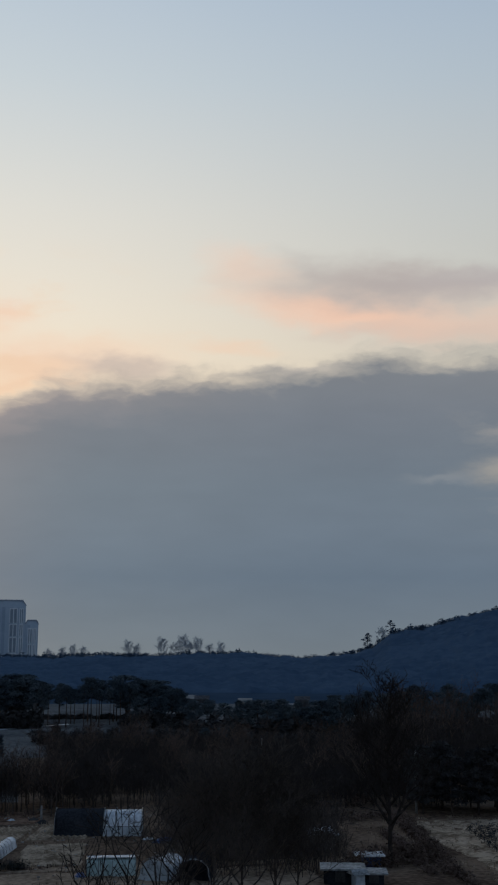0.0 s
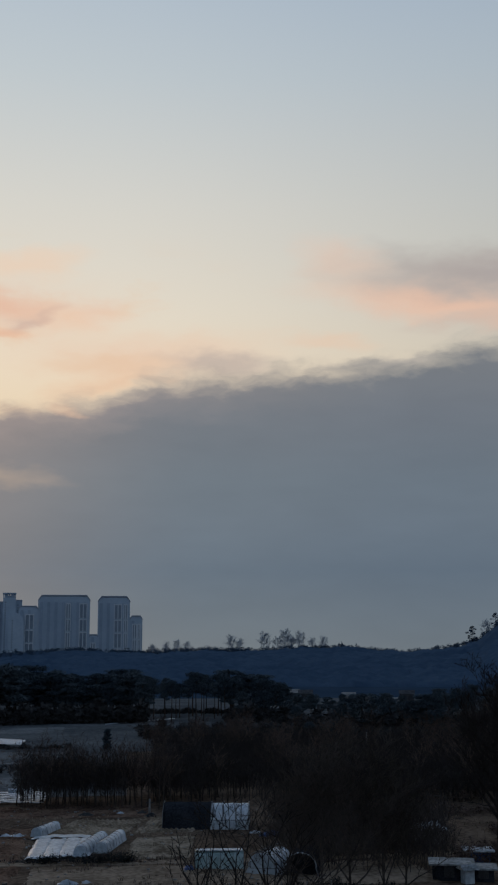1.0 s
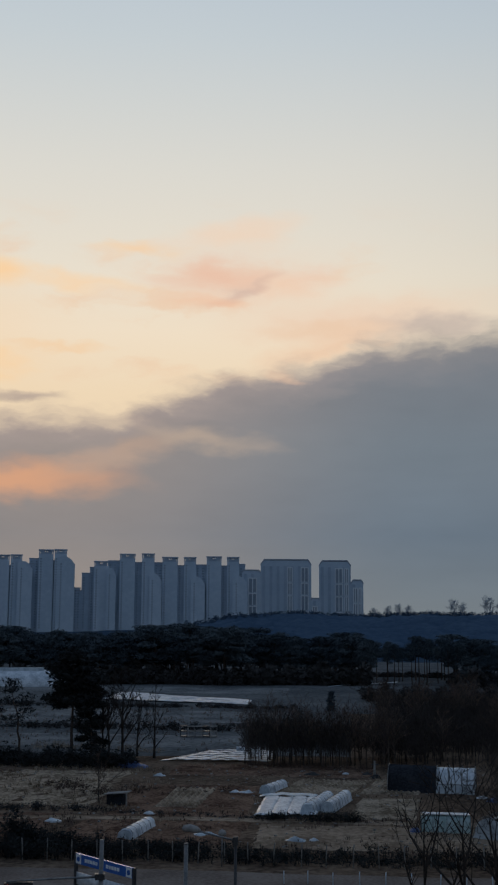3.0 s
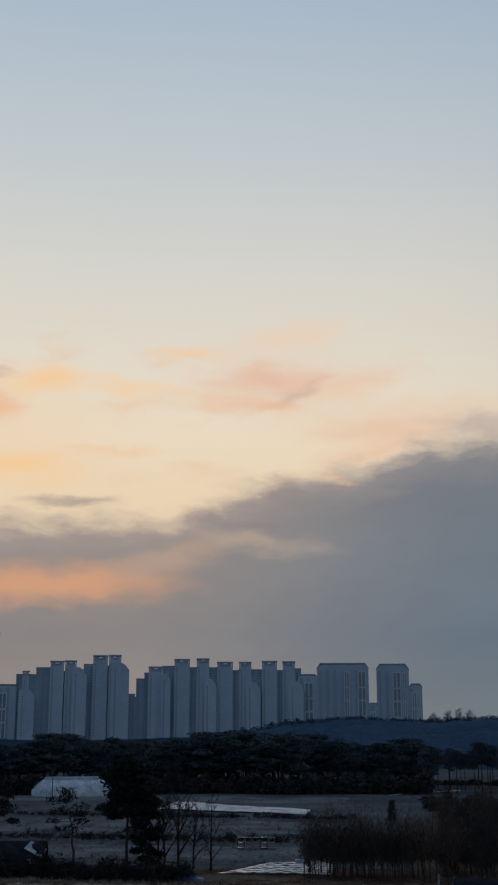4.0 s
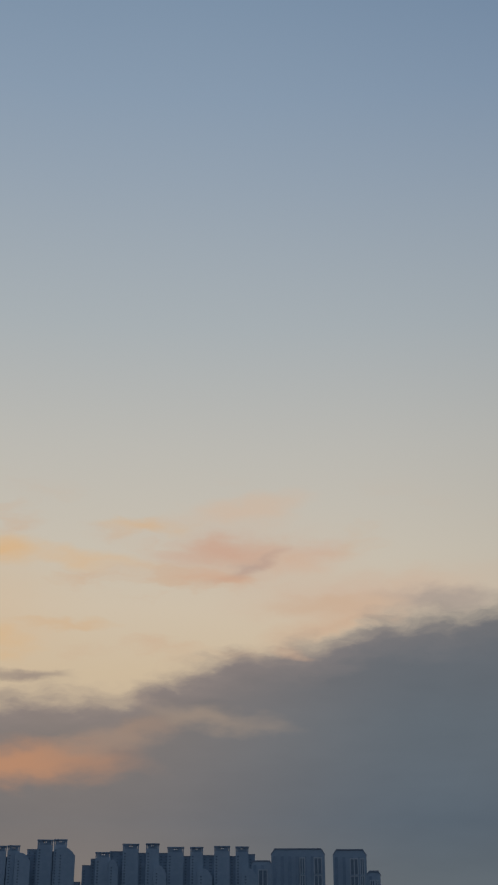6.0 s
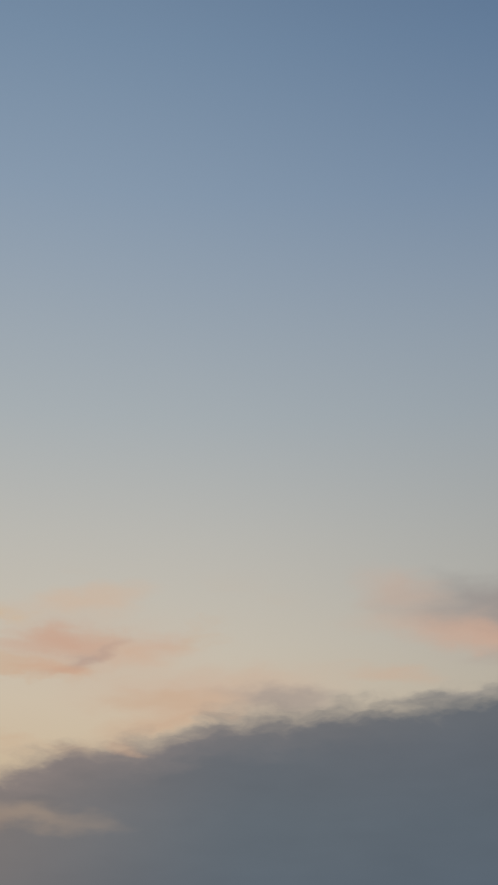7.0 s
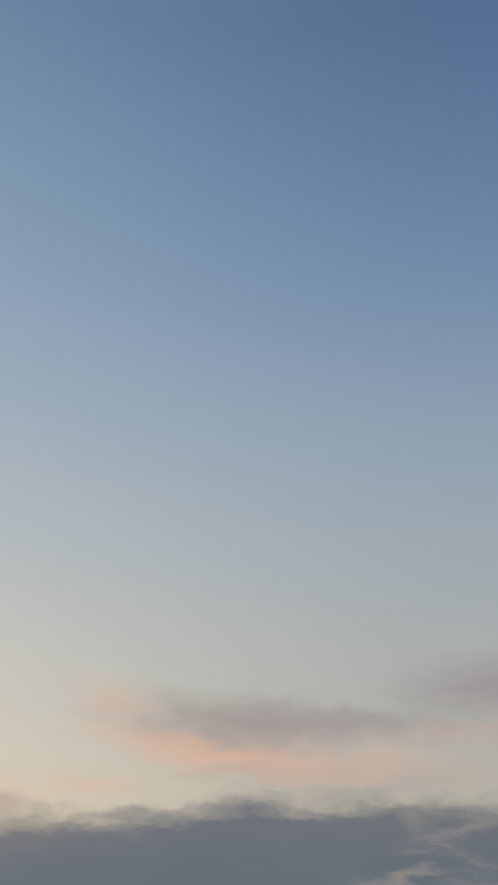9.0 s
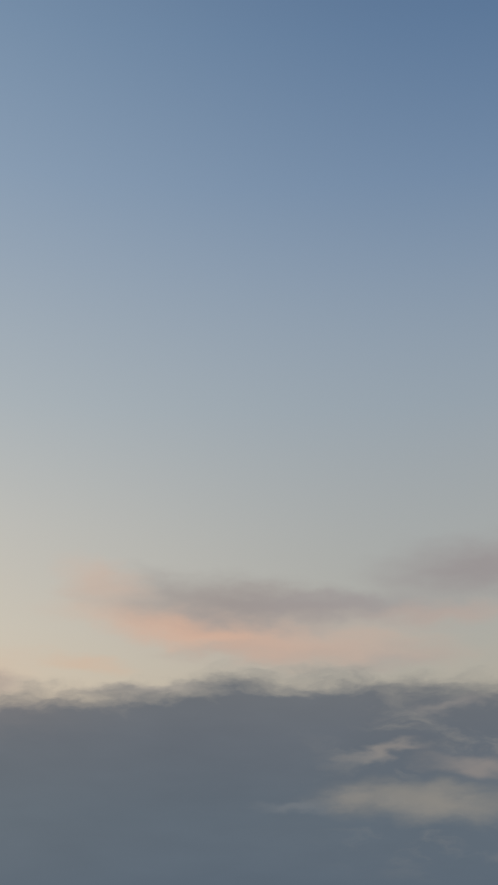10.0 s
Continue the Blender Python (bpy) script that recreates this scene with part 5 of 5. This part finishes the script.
# fence posts along the hedge, stakes in the lot
post_s = Shape()
post_s.tube([(0, 0, -0.2), (0, 0, 1.45), (0.02, -0.12, 1.7)], [0.055, 0.05, 0.045], 6)
post_data = post_s.data("fence_post", CONCRETE, True)
for k in range(22):
    ob = tagged(new("fence_post", post_data), "grey concrete fence post by the hedge", "post", "fence posts")
    ob.matrix_basis = pose(-26 + 2.1 * k + rng.uniform(-0.1, 0.1), 97.4 + rng.uniform(-0.2, 0.2), 0.05, rng.uniform(-2, 2), rng.uniform(-2, 2), rng.uniform(-20, 20))
stake_s = Shape()
stake_s.tube([(0, 0, -0.2), (0, 0, 1.0)], [0.045, 0.04], 6)
stake_data = stake_s.data("stake", VINYL_OLD, True)
for k in range(14):
    ob = tagged(new("stake", stake_data), "short pale stake at the edge of the lot", "stake", "pale stakes")
    ob.matrix_basis = pose(-4 + 1.95 * k + rng.uniform(-0.15, 0.15), 90.5 + rng.uniform(-0.3, 0.3), 0.05, rng.uniform(-4, 4), rng.uniform(-4, 4), 0)

# street lamp, round lamp, banner stand, signal
lamp = thing("street_lamp", "dark street lamp with a long arm and flat head", "street lamp", -5.0, 59.4, 0, 5)
s = Shape()
s.tube([(0, 0, 0), (0, 0, 4.5), (0, 0, 8.95)], [0.11, 0.095, 0.075], 10)
part("pole", s.data("pole", DARK_STEEL, True), lamp)
s = Shape()
s.box(-0.14, -0.1, 8.72, 0.12, 0.1, 9.12)
part("bracket", s.data("bracket", DARK_STEEL), lamp)
s = Shape()
s.tube([(0, 0, 8.95), (-0.9, 0, 9.15), (-1.9, 0, 9.4)], [0.05, 0.045, 0.04], 8)
part("arm", s.data("arm", STEEL, True), lamp)
s = Shape()
s.tube([(-1.75, 0, 9.38), (-1.95, 0, 9.46), (-2.3, 0, 9.54), (-2.6, 0, 9.52), (-2.68, 0, 9.5)], [0.07, 0.17, 0.2, 0.15, 0.05], 10)
part("head", s.data("head", CONCRETE, True), lamp, "pale grey lamp head")
post = thing("post_lamp", "small garden lamp with a round pale head", "lamp", -9.2, 96.2, 0)
s = Shape()
s.tube([(0, 0, 0), (0, 0, 2.5)], [0.05, 0.045], 8)
part("pole", s.data("pole", STEEL, True), post)
s = Shape()
s.tube([(0, 0, 2.42), (0, 0, 2.5), (0, 0, 2.68), (0, 0, 2.86), (0, 0, 2.95)], [0.12, 0.27, 0.34, 0.25, 0.06], 12)
part("globe", s.data("globe", CONCRETE, True), post, "round pale globe")
s = Shape()
s.tube([(0, 0, 0), (0, 0, 8.3)], [0.14, 0.11], 10)
s.tube([(0, 0, 8.3), (0, 0, 8.38)], [0.12, 0.12], 10)
tagged(new("steel_mast", s.data("steel_mast", STEEL, True)), "plain grey steel mast by the street", "mast").matrix_basis = pose(-7.75, 61.5, 0)

banner = thing("banner_stand", "banner stand with a blue header board on dark posts", "banner stand", -14.0, 71.7, 0.35, -42.5)
for x in (-2.95, 2.95):
    s = Shape()
    s.box(x - 0.09, -0.09, -0.4, x + 0.09, 0.09, 5.0)
    part("post", s.data("post", DARK_STEEL), banner)
header = Shape()
header.box(-2.86, -0.09, 4.4, 2.86, 0.09, 5.0)
header = part("header_board", header.data("header_board", SIGN_BLUE), banner, "blue header board")
for x in (-2.82, 2.3):
    s = Shape()
    s.box(x, -0.12, 4.43, x + 0.52, -0.094, 4.97)
    part("end_panel", s.data("end_panel", SIGN_WHITE), header, "white end panel")
    s = Shape()
    s.tube([(x + 0.26, -0.121, 4.7), (x + 0.26, -0.128, 4.7)], [0.16, 0.16], 12)
    part("emblem", s.data("emblem", SIGN_BLUE), header, "plain blue emblem")
for k, (x, w_) in enumerate([(-1.9, 0.22), (-1.62, 0.2), (-1.36, 0.24), (-1.05, 0.2), (-0.8, 0.22), (0.3, 0.22), (0.58, 0.2), (0.84, 0.22), (1.12, 0.2), (1.38, 0.24)]):
    s = Shape()
    s.box(x, -0.112, 4.6, x + w_, -0.094, 4.8)
    part("lettering_bar", s.data("lettering_bar", SIGN_WHITE), header)
for z in (3.9, 2.9):
    s = Shape()
    s.box(-2.85, -0.03, z - 0.75, 2.85, 0.0, z)
    part("banner", s.data("banner", VINYL if z > 3 else VINYL_OLD, True), banner, "pale cloth banner")

RED_LIGHT = bpy.data.materials.new("red_signal_light")
RED_LIGHT.use_nodes = True
bs = RED_LIGHT.node_tree.nodes["Principled BSDF"]
bs.inputs["Base Color"].default_value, bs.inputs["Emission Color"].default_value, bs.inputs["Emission Strength"].default_value = (0.5, 0.02, 0.01, 1), (1.0, 0.08, 0.03, 1), 0.9
signal = thing("traffic_signal", "grey mast with a signal arm showing red", "traffic light", -11.6, 58.6, -0.3, 11)
s = Shape()
s.tube([(0, 0, 0), (0, 0, 9.3)], [0.14, 0.11], 10)
part("mast", s.data("mast", STEEL, True), signal)
s = Shape()
s.tube([(0, -0.05, 7.55), (-2.2, -0.05, 7.5), (-4.6, -0.05, 7.4)], [0.06, 0.05, 0.04], 8)
part("arm", s.data("arm", STEEL, True), signal)
s = Shape()
s.box(-0.3, -0.2, 7.42, 0.18, 0.16, 7.7)
part("clamp", s.data("clamp", DARK_STEEL), signal)
s = Shape()
s.box(-4.7, -0.25, 6.94, -3.3, 0.0, 7.38)
head_ = part("signal_head", s.data("signal_head", DARK_STEEL), signal, "dark four-lamp signal head")
for k in range(4):
    s = Shape()
    s.tube([(-4.52 + 0.35 * k, -0.24, 7.16), (-4.52 + 0.35 * k, -0.29, 7.16)], [0.13, 0.12], 12)
    part("lens", s.data("lens", RED_LIGHT if k == 0 else SHADE_NET), head_, "lit red lens" if k == 0 else "")
